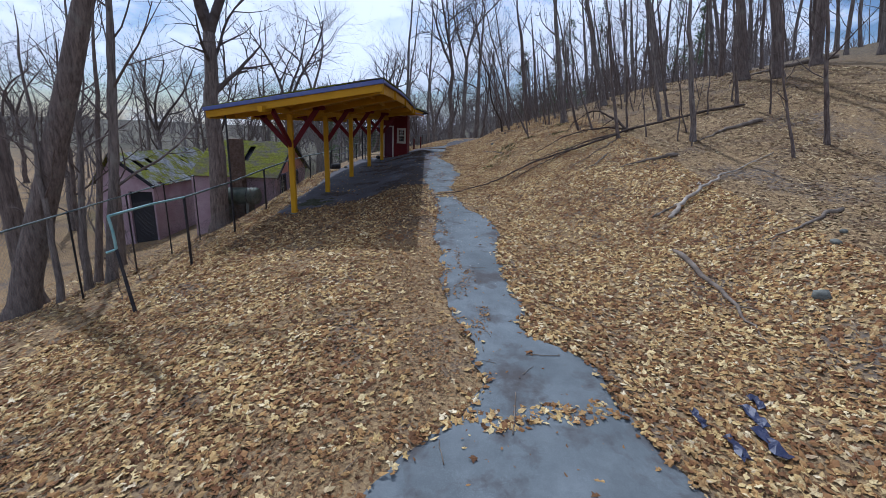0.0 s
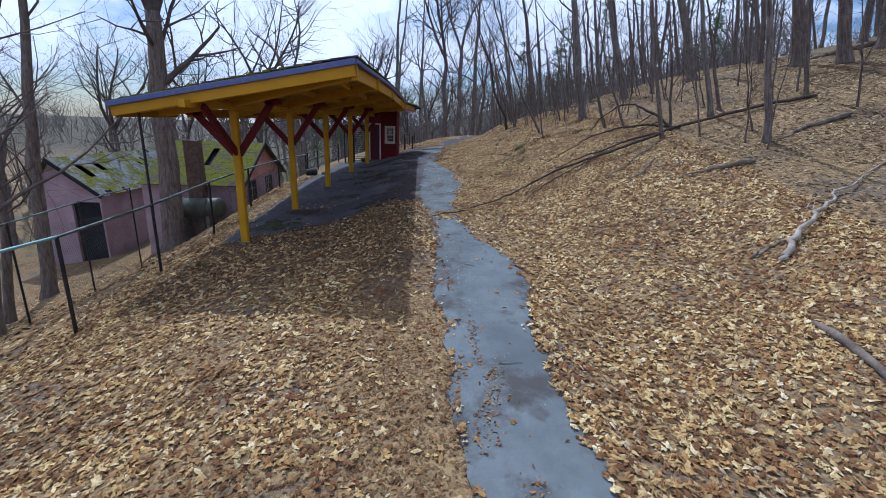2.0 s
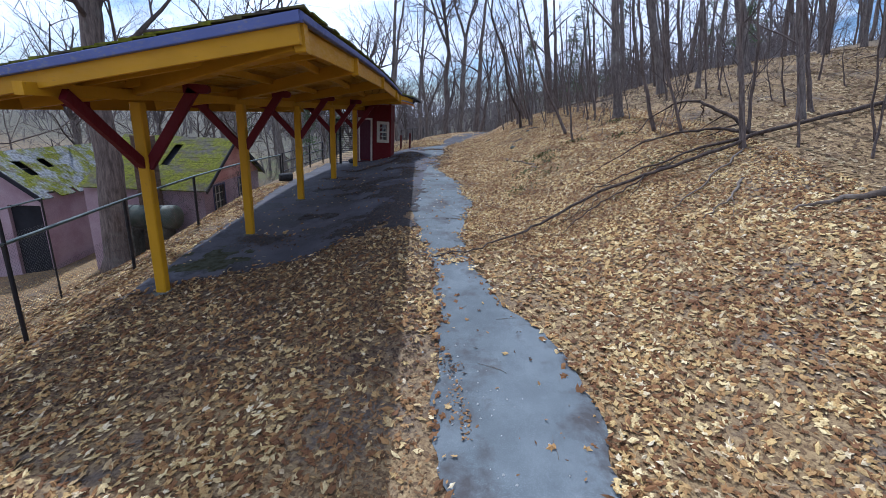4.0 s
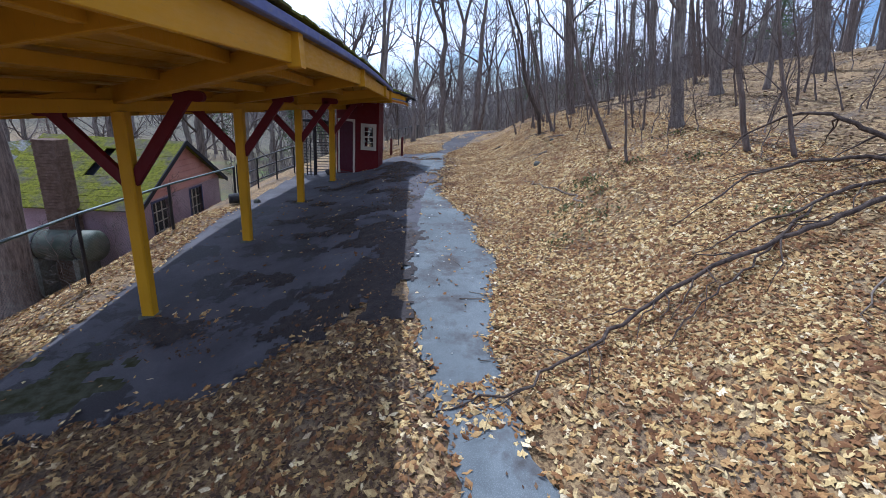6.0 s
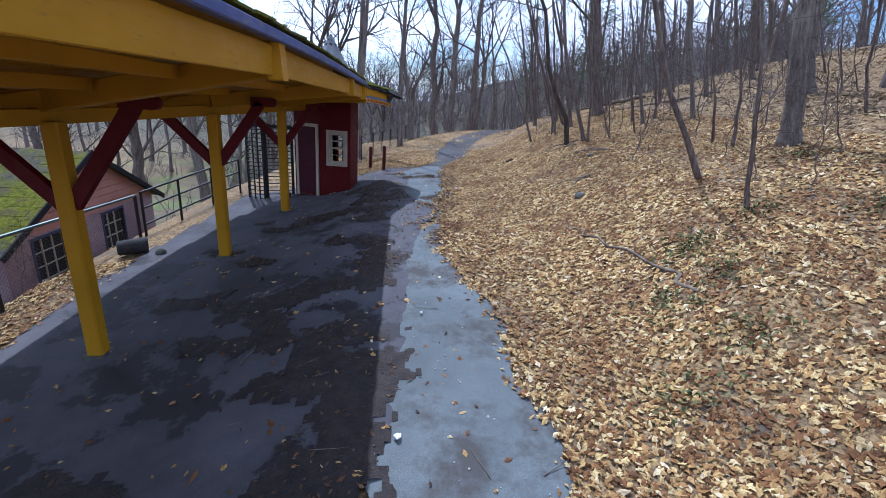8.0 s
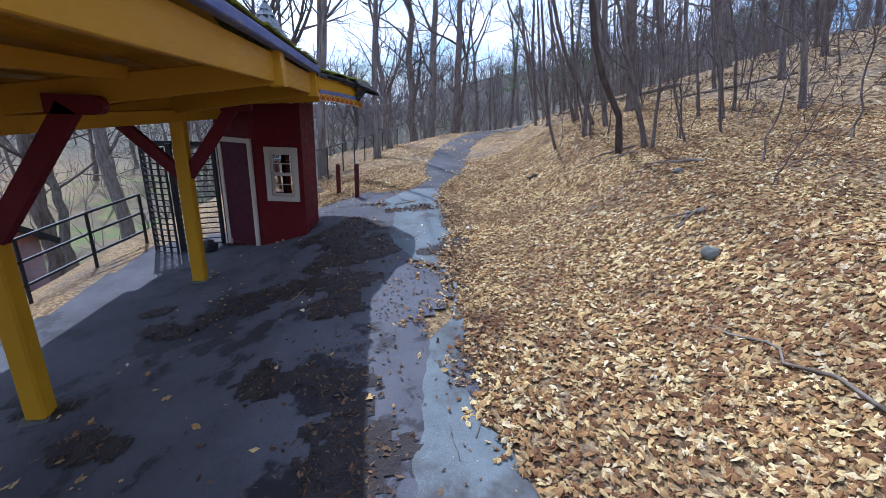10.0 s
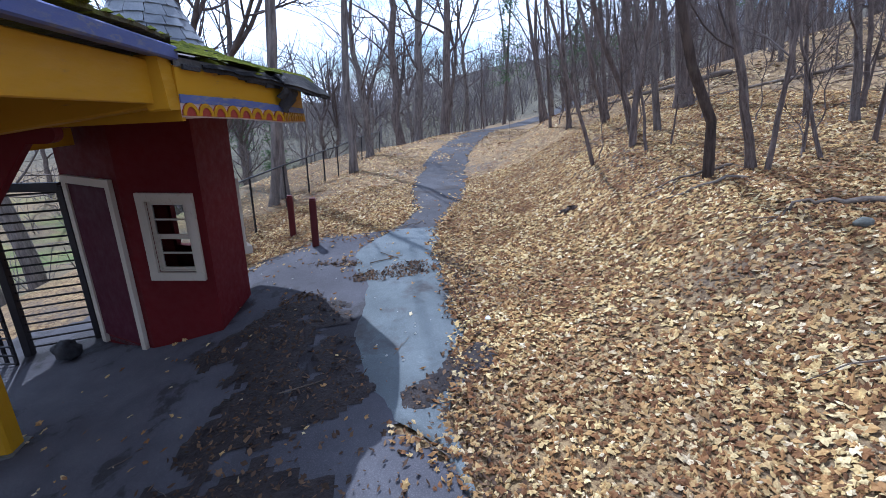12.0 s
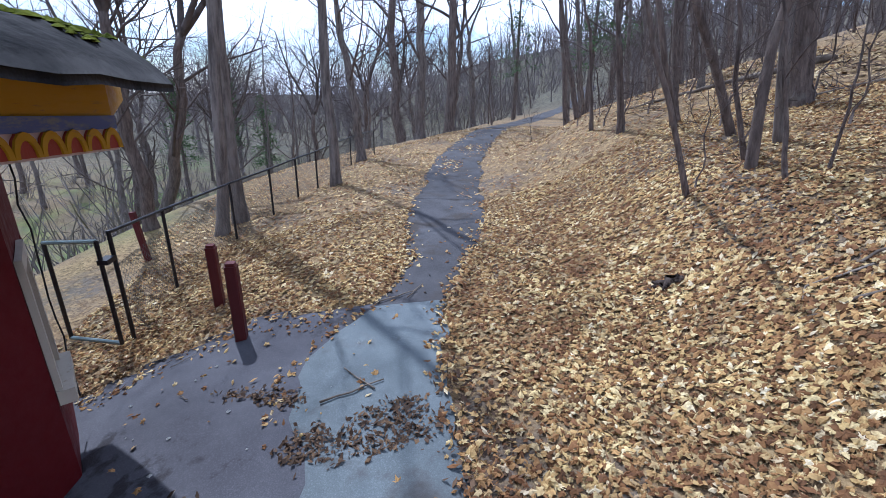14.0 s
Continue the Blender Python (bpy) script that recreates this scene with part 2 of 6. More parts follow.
M["dead"] = two_tone("grey_dead_wood", (0.10, 0.076, 0.058), (0.25, 0.205, 0.165), 4.0, 0.9, 0.0, 0.15, 0.7, 0.01, 30.0)
M["pale_wood"] = two_tone("pale_barkless_wood", (0.24, 0.20, 0.16), (0.46, 0.40, 0.33), 4.0, 0.8, 0.0, 0.2, 0.7, 0.01, 30.0)
M["stone"] = two_tone("field_stone", (0.10, 0.10, 0.085), (0.19, 0.19, 0.165), 5.0, 0.9, 0.0, 0.2, 0.7, 0.01, 30.0)
M["tarp"] = two_tone("dark_blue_plastic", (0.012, 0.016, 0.05), (0.03, 0.035, 0.075), 8.0, 0.35, 0.0, 0.5, 0.6, 0.01)
M["chips"] = two_tone("pale_stone_chips", (0.36, 0.35, 0.33), (0.55, 0.54, 0.50), 9.0, 0.9)
M["paper"] = two_tone("white_scrap", (0.72, 0.74, 0.78), (0.60, 0.62, 0.66), 20.0, 0.7)
M["green"] = island_material("green_leaf", ((0.0, (0.045, 0.052, 0.018)), (0.5, (0.095, 0.105, 0.038)), (1.0, (0.17, 0.17, 0.07))))
M["needle"] = island_material("evergreen_needles", ((0.0, (0.03, 0.055, 0.022)), (1.0, (0.07, 0.11, 0.035))))
M["leaf"] = island_material("dry_fallen_leaf", ((0.0, (0.06, 0.030, 0.015)), (0.25, (0.19, 0.090, 0.034)), (0.46, (0.42, 0.245, 0.090)),
                                               (0.72, (0.58, 0.415, 0.165)), (0.92, (0.75, 0.60, 0.30)), (1.0, (0.82, 0.70, 0.46))), patchy=0.8)
M["dull_leaf"] = island_material("dull_fallen_leaf", ((0.0, (0.045, 0.028, 0.017)), (0.3, (0.13, 0.078, 0.038)), (0.55, (0.27, 0.18, 0.085)),
                                                     (0.8, (0.42, 0.31, 0.15)), (1.0, (0.60, 0.48, 0.28))), patchy=0.8)
M["film"] = two_tone("damp_moss_film", (0.035, 0.036, 0.014), (0.085, 0.085, 0.06), 6.0, 0.95, 0.0, 0.1, 0.6, 0.006, 40.0)
M["rot"] = two_tone("rotted_leaf_mat", (0.020, 0.015, 0.015), (0.045, 0.034, 0.031), 7.0, 0.75, 0.0, 0.3, 1.0, 0.02, 42.0)
M["crumbs"] = island_material("brown_leaf_crumbs", ((0.0, (0.06, 0.033, 0.016)), (0.5, (0.19, 0.098, 0.04)), (1.0, (0.36, 0.21, 0.085))))
M["mulch"] = island_material("dark_leaf_mulch", ((0.0, (0.03, 0.02, 0.014)), (0.6, (0.085, 0.05, 0.03)), (1.0, (0.19, 0.115, 0.06))))
glass = Nodes("window_glass", 0.03, 0.0, 0.25)
glass.bsdf.inputs["Transmission Weight"].default_value = 1.0
glass.bsdf.inputs["Base Color"].default_value = (0.6, 0.62, 0.62, 1)
glass.bsdf.inputs["IOR"].default_value = 1.1
M["glass"] = glass.mat


# ---------------------------------------------------------------- mesh tools
class Shape:
    """Collects corners and faces of one mesh."""

    def __init__(self):
        self.v, self.f, self.smooth = [], [], False

    def add(self, verts, faces):
        k = len(self.v)
        self.v.extend(tuple(p) for p in verts)
        self.f.extend(tuple(i + k for i in f) for f in faces)
        return self

    def box(self, lo, hi, m=None):
        p = [Vector((x, y, z)) for z in (lo[2], hi[2]) for y in (lo[1], hi[1]) for x in (lo[0], hi[0])]
        if m:
            p = [m @ q for q in p]
        return self.add(p, [(0, 2, 3, 1), (4, 5, 7, 6), (0, 1, 5, 4), (2, 6, 7, 3), (0, 4, 6, 2), (1, 3, 7, 5)])

    def beam(self, a, b, wide, high, edge=0.006):
        """A sawn timber from a to b with broken edges: its section is wide across and high upright."""
        a, b = Vector(a), Vector(b)
        t = (b - a).normalized()
        s = t.cross(Vector((0, 0, 1)))
        s = s.normalized() if s.length > 1e-4 else Vector((1, 0, 0))
        u = s.cross(t)
        w, h, e = wide / 2, high / 2, min(edge, wide / 5, high / 5)
        ring = [(w, h - e), (w - e, h), (e - w, h), (-w, h - e), (-w, e - h), (e - w, -h), (w - e, -h), (w, e - h)]
        verts = [p + s * x + u * z for p in (a, b) for x, z in ring]
        sides = [(i, (i + 1) % 8, 8 + (i + 1) % 8, 8 + i) for i in range(8)]
        return self.add(verts, [tuple(reversed(f)) for f in sides] + [tuple(range(8)), tuple(reversed(range(8, 16)))])

    def tube(self, points, radii, n=6, cap=True):
        pts = [Vector(p) for p in points]
        k0, verts, faces = 0, [], []
        side = None
        for i, p in enumerate(pts):
            t = (pts[min(i + 1, len(pts) - 1)] - pts[max(i - 1, 0)]).normalized()
            if side is None:
                side = t.cross(Vector((0.3, 0.9, 0.2))).normalized()
            side = (side - t * side.dot(t)).normalized()
            up = t.cross(side)
            r = radii[i]
            verts += [p + side * (r * math.cos(q * math.tau / n)) + up * (r * math.sin(q * math.tau / n)) for q in range(n)]
        for i in range(len(pts) - 1):
            faces += [(i * n + q, i * n + (q + 1) % n, (i + 1) * n + (q + 1) % n, (i + 1) * n + q) for q in range(n)]
        if cap:
            faces += [tuple(reversed(range(n))), tuple(range((len(pts) - 1) * n, len(pts) * n))]
        return self.add(verts, faces)

    def prism(self, outline, way):
        """A flat outline pushed along a way."""
        n, way = len(outline), Vector(way)
        a = [Vector(p) for p in outline]
        verts = a + [p + way for p in a]
        return self.add(verts, [tuple(reversed(range(n))), tuple(range(n, 2 * n))] + [(i, (i + 1) % n, n + (i + 1) % n, n + i) for i in range(n)])

    def mesh(self, name, material):
        me = bpy.data.meshes.new(name)
        me.from_pydata(self.v, [], self.f)
        me.materials.append(M[material])
        me.update()
        if self.smooth:
            me.polygons.foreach_set("use_smooth", [True] * len(me.polygons))
        else:
            bm = bmesh.new()
            bm.from_mesh(me)
            bmesh.ops.recalc_face_normals(bm, faces=bm.faces)
            bm.to_mesh(me)
            bm.free()
        return me


def part(name, shape, material, parent=None, label=""):
    """Links a shape as one mesh object under a thing or under a part."""
    ob = new(name, shape if isinstance(shape, bpy.types.Mesh) else shape.mesh(name, material))
    if parent:
        ob.parent = parent
    return tagged(ob, label)


def thing(name, label, category, group="", kind="", at=None):
    ob = new(name)
    if at is not None:
        ob.location = at
    return tagged(ob, label, category, group, kind)


def spline(xs, ys, x):
    xs, ys = np.asarray(xs, float), np.asarray(ys, float)
    x = np.clip(x, xs[0], xs[-1])
    i = np.clip(np.searchsorted(xs, x) - 1, 0, len(xs) - 2)
    m = np.gradient(ys, xs)
    h = xs[i + 1] - xs[i]
    t = (x - xs[i]) / h
    return ys[i] * (1 + 2 * t) * (1 - t) ** 2 + m[i] * h * t * (1 - t) ** 2 + ys[i + 1] * t * t * (3 - 2 * t) + m[i + 1] * h * t * t * (t - 1)


def ease(a, b, x):
    t = np.clip((np.asarray(x, float) - a) / (b - a), 0, 1)
    return t * t * (3 - 2 * t)


# ---------------------------------------------------------------- the lie of the land
# the path's middle line, the height along it, and the cross profile of the hillside for the start and the rest of the way
MID_Y = [-12, 4, 10, 16, 22, 28, 34, 40, 46, 52, 60, 80, 120]
MID_X = [2.5, 1.5, 1.2, 0.9, 0.8, 1.0, 1.6, 2.7, 4.6, 7.4, 12, 24, 52]
RISE_Y = [-30, -6, 3, 9, 14, 19, 24, 30, 36, 44, 60, 90]
RISE_Z = [-5.10, -2.13, -0.99, -0.61, -0.19, 0.35, 0.87, 1.18, 1.47, 1.71, 1.53, 2.20]
OFF = [-40, -24, -14, -9, -7.6, -6.5, -5, -3.5, -2, -0.8, 0.8, 2, 3.5, 5, 7, 10, 15, 25, 45]
SIDE_A = [-11.95, -6.00, -2.93, -1.36, -1.05, -0.82, -0.50, -0.26, -0.11, 0.00, 0.00, -0.11, 0.02, 0.30, 1.05, 1.42, 1.87, 6.20, 11.34]
SIDE_B = [-6.6, -7.7, -5.2, -2.35, -1.42, -1.05, -0.87, -0.61, -0.19, -0.04, 0.05, 0.36, 1.20, 1.68, 2.28, 3.18, 4.70, 6.92, 11.94]


def land(x, y):
    """The height of the ground."""
    x, y = np.asarray(x, float), np.asarray(y, float)
    u = x - spline(MID_Y, MID_X, y)
    ahead = ease(38, 50, y)
    u = np.where(u > 0.8, np.maximum(0.8, u - 3.5 * ahead), u)
    w = 1 / (1 + np.exp(-(y - 16) / 3.0))
    z = spline(RISE_Y, RISE_Z, y) + (1 - w) * spline(OFF, SIDE_A, u) + w * spline(OFF, SIDE_B, u)
    far = np.hypot(x, y - 20)
    turn = np.arctan2(x, y - 20)
    return z + (3.5 + 13 * ease(-0.10, 0.30, turn) * (1 - 0.8 * ease(0.45, 0.85, turn))) * ease(62, 135, far) * (0.85 + 0.15 * np.sin(turn * 9 + 1.0))


def lumps(x, y):
    """Small unevenness of the forest floor beside the path."""
    l, r = path_edges(y)
    gap = min(max(l - x, x - r), -slab_inside(x, y))
    return -0.05 if gap < 0.12 else 0.05 * noise.noise((x * 0.6, y * 0.6, 0)) * min(1, gap)


def height(x, y):
    return float(land(x, y))


def on(x, y, dz=0.0):
    return Vector((x, y, height(x, y) + dz))


EDGE_Y = [-4, 3, 4.2, 5.2, 6, 6.7, 8, 10, 11.8, 13.8, 14.9, 15.8, 17.5, 19.8, 20.5, 21.3, 22.7, 23.4, 24.2, 25.5, 26.2, 27.6, 28.3, 29.3, 30.5, 31.6, 32.4, 33.2, 34.8, 39, 41, 46, 52, 60, 80, 100]
EDGE_L = [0.6, -1.0, -0.1, 0.75, 0.78, 0.7, 0.4, 0.4, 0.25, 0.28, 0.3, 0.3, 0.05, -0.2, -0.2, -0.15, -0.1, 0.0, 0.1, 0.3, 0.62, 0.72, 0.2, -0.1, -0.05, -0.15, 0.5, 0.92, 1.15, 2.1, 2.6, 4.4, 6.6, 11.0, 23.0, 36.5]
EDGE_R = [4.0, 3.3, 2.65, 2.5, 2.5, 1.75, 1.85, 1.72, 1.98, 1.85, 1.4, 1.15, 1.0, 1.32, 1.55, 1.3, 1.3, 0.92, 0.78, 0.62, 0.75, 0.84, 0.95, 1.1, 1.15, 1.25, 1.4, 1.8, 2.35, 3.4, 4.0, 5.9, 8.4, 13.0, 25.0, 39.0]


def path_edges(y):
    """Left and right edge of the path, ragged where leaves and soil creep in."""
    l, r = float(spline(EDGE_Y, EDGE_L, y)), float(spline(EDGE_Y, EDGE_R, y))
    rag = lambda s: 0.12 * noise.noise((y * 0.55, s, 0)) + 0.14 * noise.noise((y * 2.1, s, 3)) + 0.05 * noise.noise((y * 6, s, 7))
    return l + rag(1.3), r + rag(8.7)


def slab_inside(x, y):
    """How deep a point lies inside the canopy's paving, in metres (negative outside)."""
    left = -5.85 + 0.095 * (y - 20) + 0.28 * float(ease(25, 21, y))
    near = y - (16.6 + 0.28 * (x + 5.6) + 0.10 * max(0, x + 2.6) ** 2 * 4)
    far = 32.6 - y - 0.3 * max(0, -1 - x)
    right = float(spline(EDGE_Y, EDGE_L, y)) + 0.32 - x - 1.7 * float(ease(20.3, 17.6, y)) + 0.25 * float(ease(26.5, 29, y)) - 0.50 * float(ease(25.3, 26.2, y) * ease(28.6, 27.8, y))
    rag = 0.22 * noise.noise((x * 0.9, y * 0.9, 2)) + 0.13 * noise.noise((x * 2.7, y * 2.7, 5))
    return min(left * -1 + x, near + rag * 1.6, far + rag, right + rag * 1.5)


# ---------------------------------------------------------------- ground, path, paving
def steps(*runs):
    """Grid lines: runs of (start, end, step)."""
    lines = []
    for a, b, s in runs:
        lines += list(np.arange(a, b - 1e-6, s))
    return np.array(lines + [runs[-1][1]])


def build_ground():
    xs = steps((-420, -120, 50), (-120, -40, 10), (-40, -14, 2), (-14, 14, 0.4), (14, 40, 2), (40, 120, 10), (120, 420, 50))
    ys = steps((-120, -20, 20), (-20, 0, 2), (0, 48, 0.4), (48, 90, 2), (90, 200, 10), (200, 500, 50))
    gx, gy = np.meshgrid(xs, ys)
    gz = land(gx, gy)
    verts = []
    for x, y, z in zip(gx.ravel(), gy.ravel(), gz.ravel()):
        x, y, z = float(x), float(y), float(z)
        if -14 <= x <= 14 and 0 <= y <= 60:
            z += lumps(x, y)
        else:
            l, r = path_edges(y)
            z += -0.05 if l - 0.2 < x < r + 0.2 else 0.0
        verts.append((x, y, z))
    nx = len(xs)
    s = Shape()
    s.smooth = True
    s.add(verts, [(j * nx + i, j * nx + i + 1, (j + 1) * nx + i + 1, (j + 1) * nx + i) for j in range(len(ys) - 1) for i in range(nx - 1)])
    ob = part("ground", s, "litter")
    tagged(ob, "sloping woodland ground covered with dry tan leaves", "ground", kind="structure")


def build_path(name, label, material, y0, y1, step, raise_by):
    s = Shape()
    s.smooth = True
    ys = steps((y0, y1, step))
    n = 9
    for y in ys:
        l, r = path_edges(float(y))
        for k in range(n):
            x = l + (r - l) * k / (n - 1)
            drop = 0.03 if k in (0, n - 1) else 0.0
            s.v.append((x, float(y), height(x, y) + raise_by - drop + 0.008 * noise.noise((x * 3, y * 3, 1))))
    s.f = [(j * n + i, j * n + i + 1, (j + 1) * n + i + 1, (j + 1) * n + i) for j in range(len(ys) - 1) for i in range(n - 1)]
    tagged(part(name, s, material), label, "path", kind="structure")


def build_slab():
    s = Shape()
    s.smooth = True
    d = 0.14
    index = {}

    def corner(i, j):
        if (i, j) not in index:
            x, y = -7.5 + i * d, 14 + j * d
            index[i, j] = len(s.v)
            s.v.append((x, y, height(x, y) + (0.008 if slab_inside(x, y) > 0.1 else -0.02)))
        return index[i, j]

    for i in range(int(9.5 / d)):
        for j in range(int(19.5 / d)):
            if slab_inside(-7.5 + (i + 0.5) * d, 14 + (j + 0.5) * d) > 0:
                s.f.append((corner(i, j), corner(i + 1, j), corner(i + 1, j + 1), corner(i, j + 1)))
    tagged(part("pavement", s, "slab"), "dark stained asphalt paving under the canopy, partly leaf-covered", "pavement", kind="structure")


build_ground()
build_path("path", "narrow worn grey asphalt footpath with ragged leaf-strewn edges", "path", -4, 32.5, 0.12, 0.014)
build_path("path_beyond", "old dark asphalt footpath curving round the hill", "old_path", 32.5, 96.2, 0.3, 0.010)
build_slab()

# ---------------------------------------------------------------- the canopy
POSTS = [(-4.97, 16.48), (-4.42, 19.62), (-3.91, 22.77), (-3.43, 25.88), (-3.03, 28.95)]
NEAR, FAR = 13.6, 30.6
BEAM_ENDS = [13.72, 17.25, 21.7, 26.4, 28.38]                # where the raking beams meet the path-side eave


def skew(y, f):
    """The near end runs aslant: its low corner stands further back."""
    return y + 1.9 * (1 - f) * max(0.0, 1 - (y - NEAR) / 5.0)



def eave(y):
    """Left and right edge of the roof: x and the underside's height."""
    t = (y - 14) / 15.0
    sag = 0.13 * math.sin(math.pi * min(max(t, 0), 1))            # the old roof has bowed along its length
    (xl, zl), (xr, zr) = (-7.3 + 2.2 * t, 2.62 + 0.16 * t), (-1.42 + 0.42 * t, 3.53 - 0.10 * t + sag)
    cut = xr - 0.55 * max(0.0, y - 28.55)      # hipped back where the booth's roof takes over
    return (xl, zl), (cut, zl + (zr - zl) * (cut - xl) / (xr - xl))


def under(x, y):
    (xl, zl), (xr, zr) = eave(y)
    return zl + (zr - zl) * (x - xl) / (xr - xl)


def brace(post, side, reach, drop):
    """A raking brace from the post to the beam, ending in a carved nose."""
    x, y = post
    low = under(x, y) - drop
    s = Shape()
    x0, x1 = x + side * 0.05, x + side * reach
    top = under(x1, y) - 0.05
    s.beam((x0, y, low), (x1, y, top - 0.06), 0.10, 0.17)
    nose = []
    for k in range(9):
        a = math.pi * (k / 8) - math.pi / 2
        nose.append((x1 + side * (0.20 + 0.075 * math.cos(a)), y - 0.05, top - 0.04 + 0.075 * math.sin(a)))
    out_line = [(x1 - side * 0.16, y - 0.05, top - 0.115)] + nose + [(x1 - side * 0.16, y - 0.05, top + 0.04)]
    s.prism(out_line, (0, 0.10, 0))
    return s


def build_canopy():
    canopy = thing("canopy", "long yellow-painted timber canopy with mossy shingle roof on five posts", "canopy")
    for i, (x, y) in enumerate(POSTS):
        g, z = height(x, y), under(x, y)
        post = Shape()
        post.beam((x, y, g - 0.05), (x, y, z - 0.2), 0.19, 0.19, 0.022)
        ob = part("post", post, "yellow", canopy)
        foot = Shape()
        foot.box((x - 0.13, y - 0.13, g - 0.06), (x + 0.13, y + 0.13, g + 0.035))
        part("post_foot", foot, "stone", ob, "dirty concrete post foot")
        reach = 0.98 - 0.05 * i
        for side in (-1, 1):
            part("brace", brace((x, y), side, reach, 1.30 - 0.08 * i), "red", canopy, "dark red raking brace with a carved nose")
        (xl, zl), _ = eave(y)
        cross = Shape()
        ye = BEAM_ENDS[i]
        (_, _), (xe, ze) = eave(ye)
        cross.beam((xl + 0.10, y, zl + 0.05), (x, y, under(x, y) + 0.02), 0.16, 0.23, 0.012)
        cross.beam((x, y, under(x, y) + 0.02), (xe - 0.05, ye, ze), 0.16, 0.23, 0.012)
        cross.beam((xe - 0.07, ye, ze + 0.02), (xe + 0.055, ye, ze + 0.03), 0.20, 0.32, 0.012)
        part("cross_beam", cross, "yellow_board", canopy)
    # the first post has a third brace, out to the roof's near end
    x, y = POSTS[0]
    s = Shape()
    s.beam((x, y - 0.06, under(x, y) - 1.25), (x - 0.05, y - 1.55, under(x, y - 1.55) - 0.14), 0.10, 0.17)
    part("brace", s, "red", canopy, "dark red raking brace")
    # purlins along the roof, between the cross beams
    for f in (0.10, 0.36, 0.64, 0.88):
        s = Shape()
        pts = []
        for y in (skew(NEAR, f) + 0.1, FAR - 0.2):
            (xl, zl), (xr, zr) = eave(y)
            pts.append((xl + f * (xr - xl), y, zl + f * (zr - zl) + 0.175))
        s.beam(pts[0], pts[1], 0.12, 0.12)
        part("purlin", s, "yellow", canopy)
    # ridge plate that carries the cross beams along the posts
    s = Shape()
    a, b = POSTS[0], POSTS[-1]
    s.beam((a[0] - 0.33, NEAR + 0.95, under(*a) - 0.09), (b[0] + 0.2, FAR - 0.1, under(*b) - 0.11), 0.15, 0.17)
    part("long_beam", s, "yellow", canopy)
    # boarded underside: planks laid along the roof
    n = 14
    for k in range(n):
        s = Shape()
        f0, f1 = k / n + 0.004, (k + 1) / n - 0.004
        for y0, y1 in ((NEAR, 19.0), (19.015, 24.6), (24.615, FAR)):
            quad = []
            for y in (y0, y1):
                (xl, zl), (xr, zr) = eave(y)
                for f in (f0, f1):
                    quad.append(Vector((xl + f * (xr - xl), skew(y, f), zl + f * (zr - zl) + 0.23 + 0.012 * random.random())))
            lift = Vector((0, 0, 0.03))
            s.add(quad + [q + lift for q in quad], [(0, 1, 3, 2), (4, 6, 7, 5), (0, 4, 5, 1), (2, 3, 7, 6), (0, 2, 6, 4), (1, 5, 7, 3)])
        part("ceiling_plank", s, "yellow_board", canopy)
    # fascia boards, bay by bay between the beam ends, and along the back and near end
    ys = [NEAR] + BEAM_ENDS[1:4] + [28.42]
    for y0, y1 in zip(ys[:-1], ys[1:]):
        (_, _), (x0, z0) = eave(y0)
        (_, _), (x1, z1) = eave(y1)
        s = Shape()
        s.beam((x0 - 0.04, y0 + 0.02, z0 + 0.03), (x1 - 0.04, y1 - 0.02, z1 + 0.03), 0.05, 0.25)
        part("fascia_board", s, "yellow_board", canopy)
        (x0, z0), _ = eave(y0)
        (x1, z1), _ = eave(y1)
        s = Shape()
        s.beam((x0 + 0.03, skew(y0, 0), z0 + 0.05), (x1 + 0.03, y1 - 0.01, z1 + 0.05), 0.05, 0.26)
        part("fascia_board", s, "yellow_board", canopy)
    (xl, zl), (xr, zr) = eave(NEAR)
    s = Shape()
    s.beam((xl - 0.02, skew(NEAR, 0) - 0.04, zl + 0.06), (xr + 0.02, NEAR - 0.04, zr + 0.06), 0.05, 0.24)
    part("fascia_board", s, "yellow_board", canopy)
    s = Shape()
    s.tube([(-6.75, 15.42, 0.2), (-6.75, 15.42, 2.66)], [0.03, 0.03], 8)
    part("prop_pipe", s, "steel", canopy, "thin black pipe propping the low corner")
    for back in (NEAR + 0.9, NEAR + 1.9):
        (xl, zl), (xr, zr) = eave(back)
        s = Shape()
        s.beam((xl + 0.1, skew(back, 0), zl + 0.12), (xr - 0.1, back, zr + 0.12), 0.08, 0.2)
        part("rafter", s, "yellow", canopy)
    # drip edge
    s = Shape()
    pts = [(eave(y)[1][0] + 0.04, y, eave(y)[1][1] + 0.215) for y in np.linspace(NEAR - 0.1, 28.5, 18)]
    for a, b in zip(pts[:-1], pts[1:]):
        s.beam(a, b, 0.09, 0.085, 0.01)
    (xl, zl), (xr, zr) = eave(NEAR)
    s.beam((xl - 0.08, skew(NEAR, 0) - 0.09, zl + 0.215), (xr + 0.05, NEAR - 0.09, zr + 0.215), 0.08, 0.12, 0.01)
    part("drip_edge", s, "blue", canopy, "faded blue-grey metal drip edge")
    # the roofing: courses of shingles with uneven butts
    s = Shape()
    rng = random.Random(4)
    rows_, cols = 16, 46
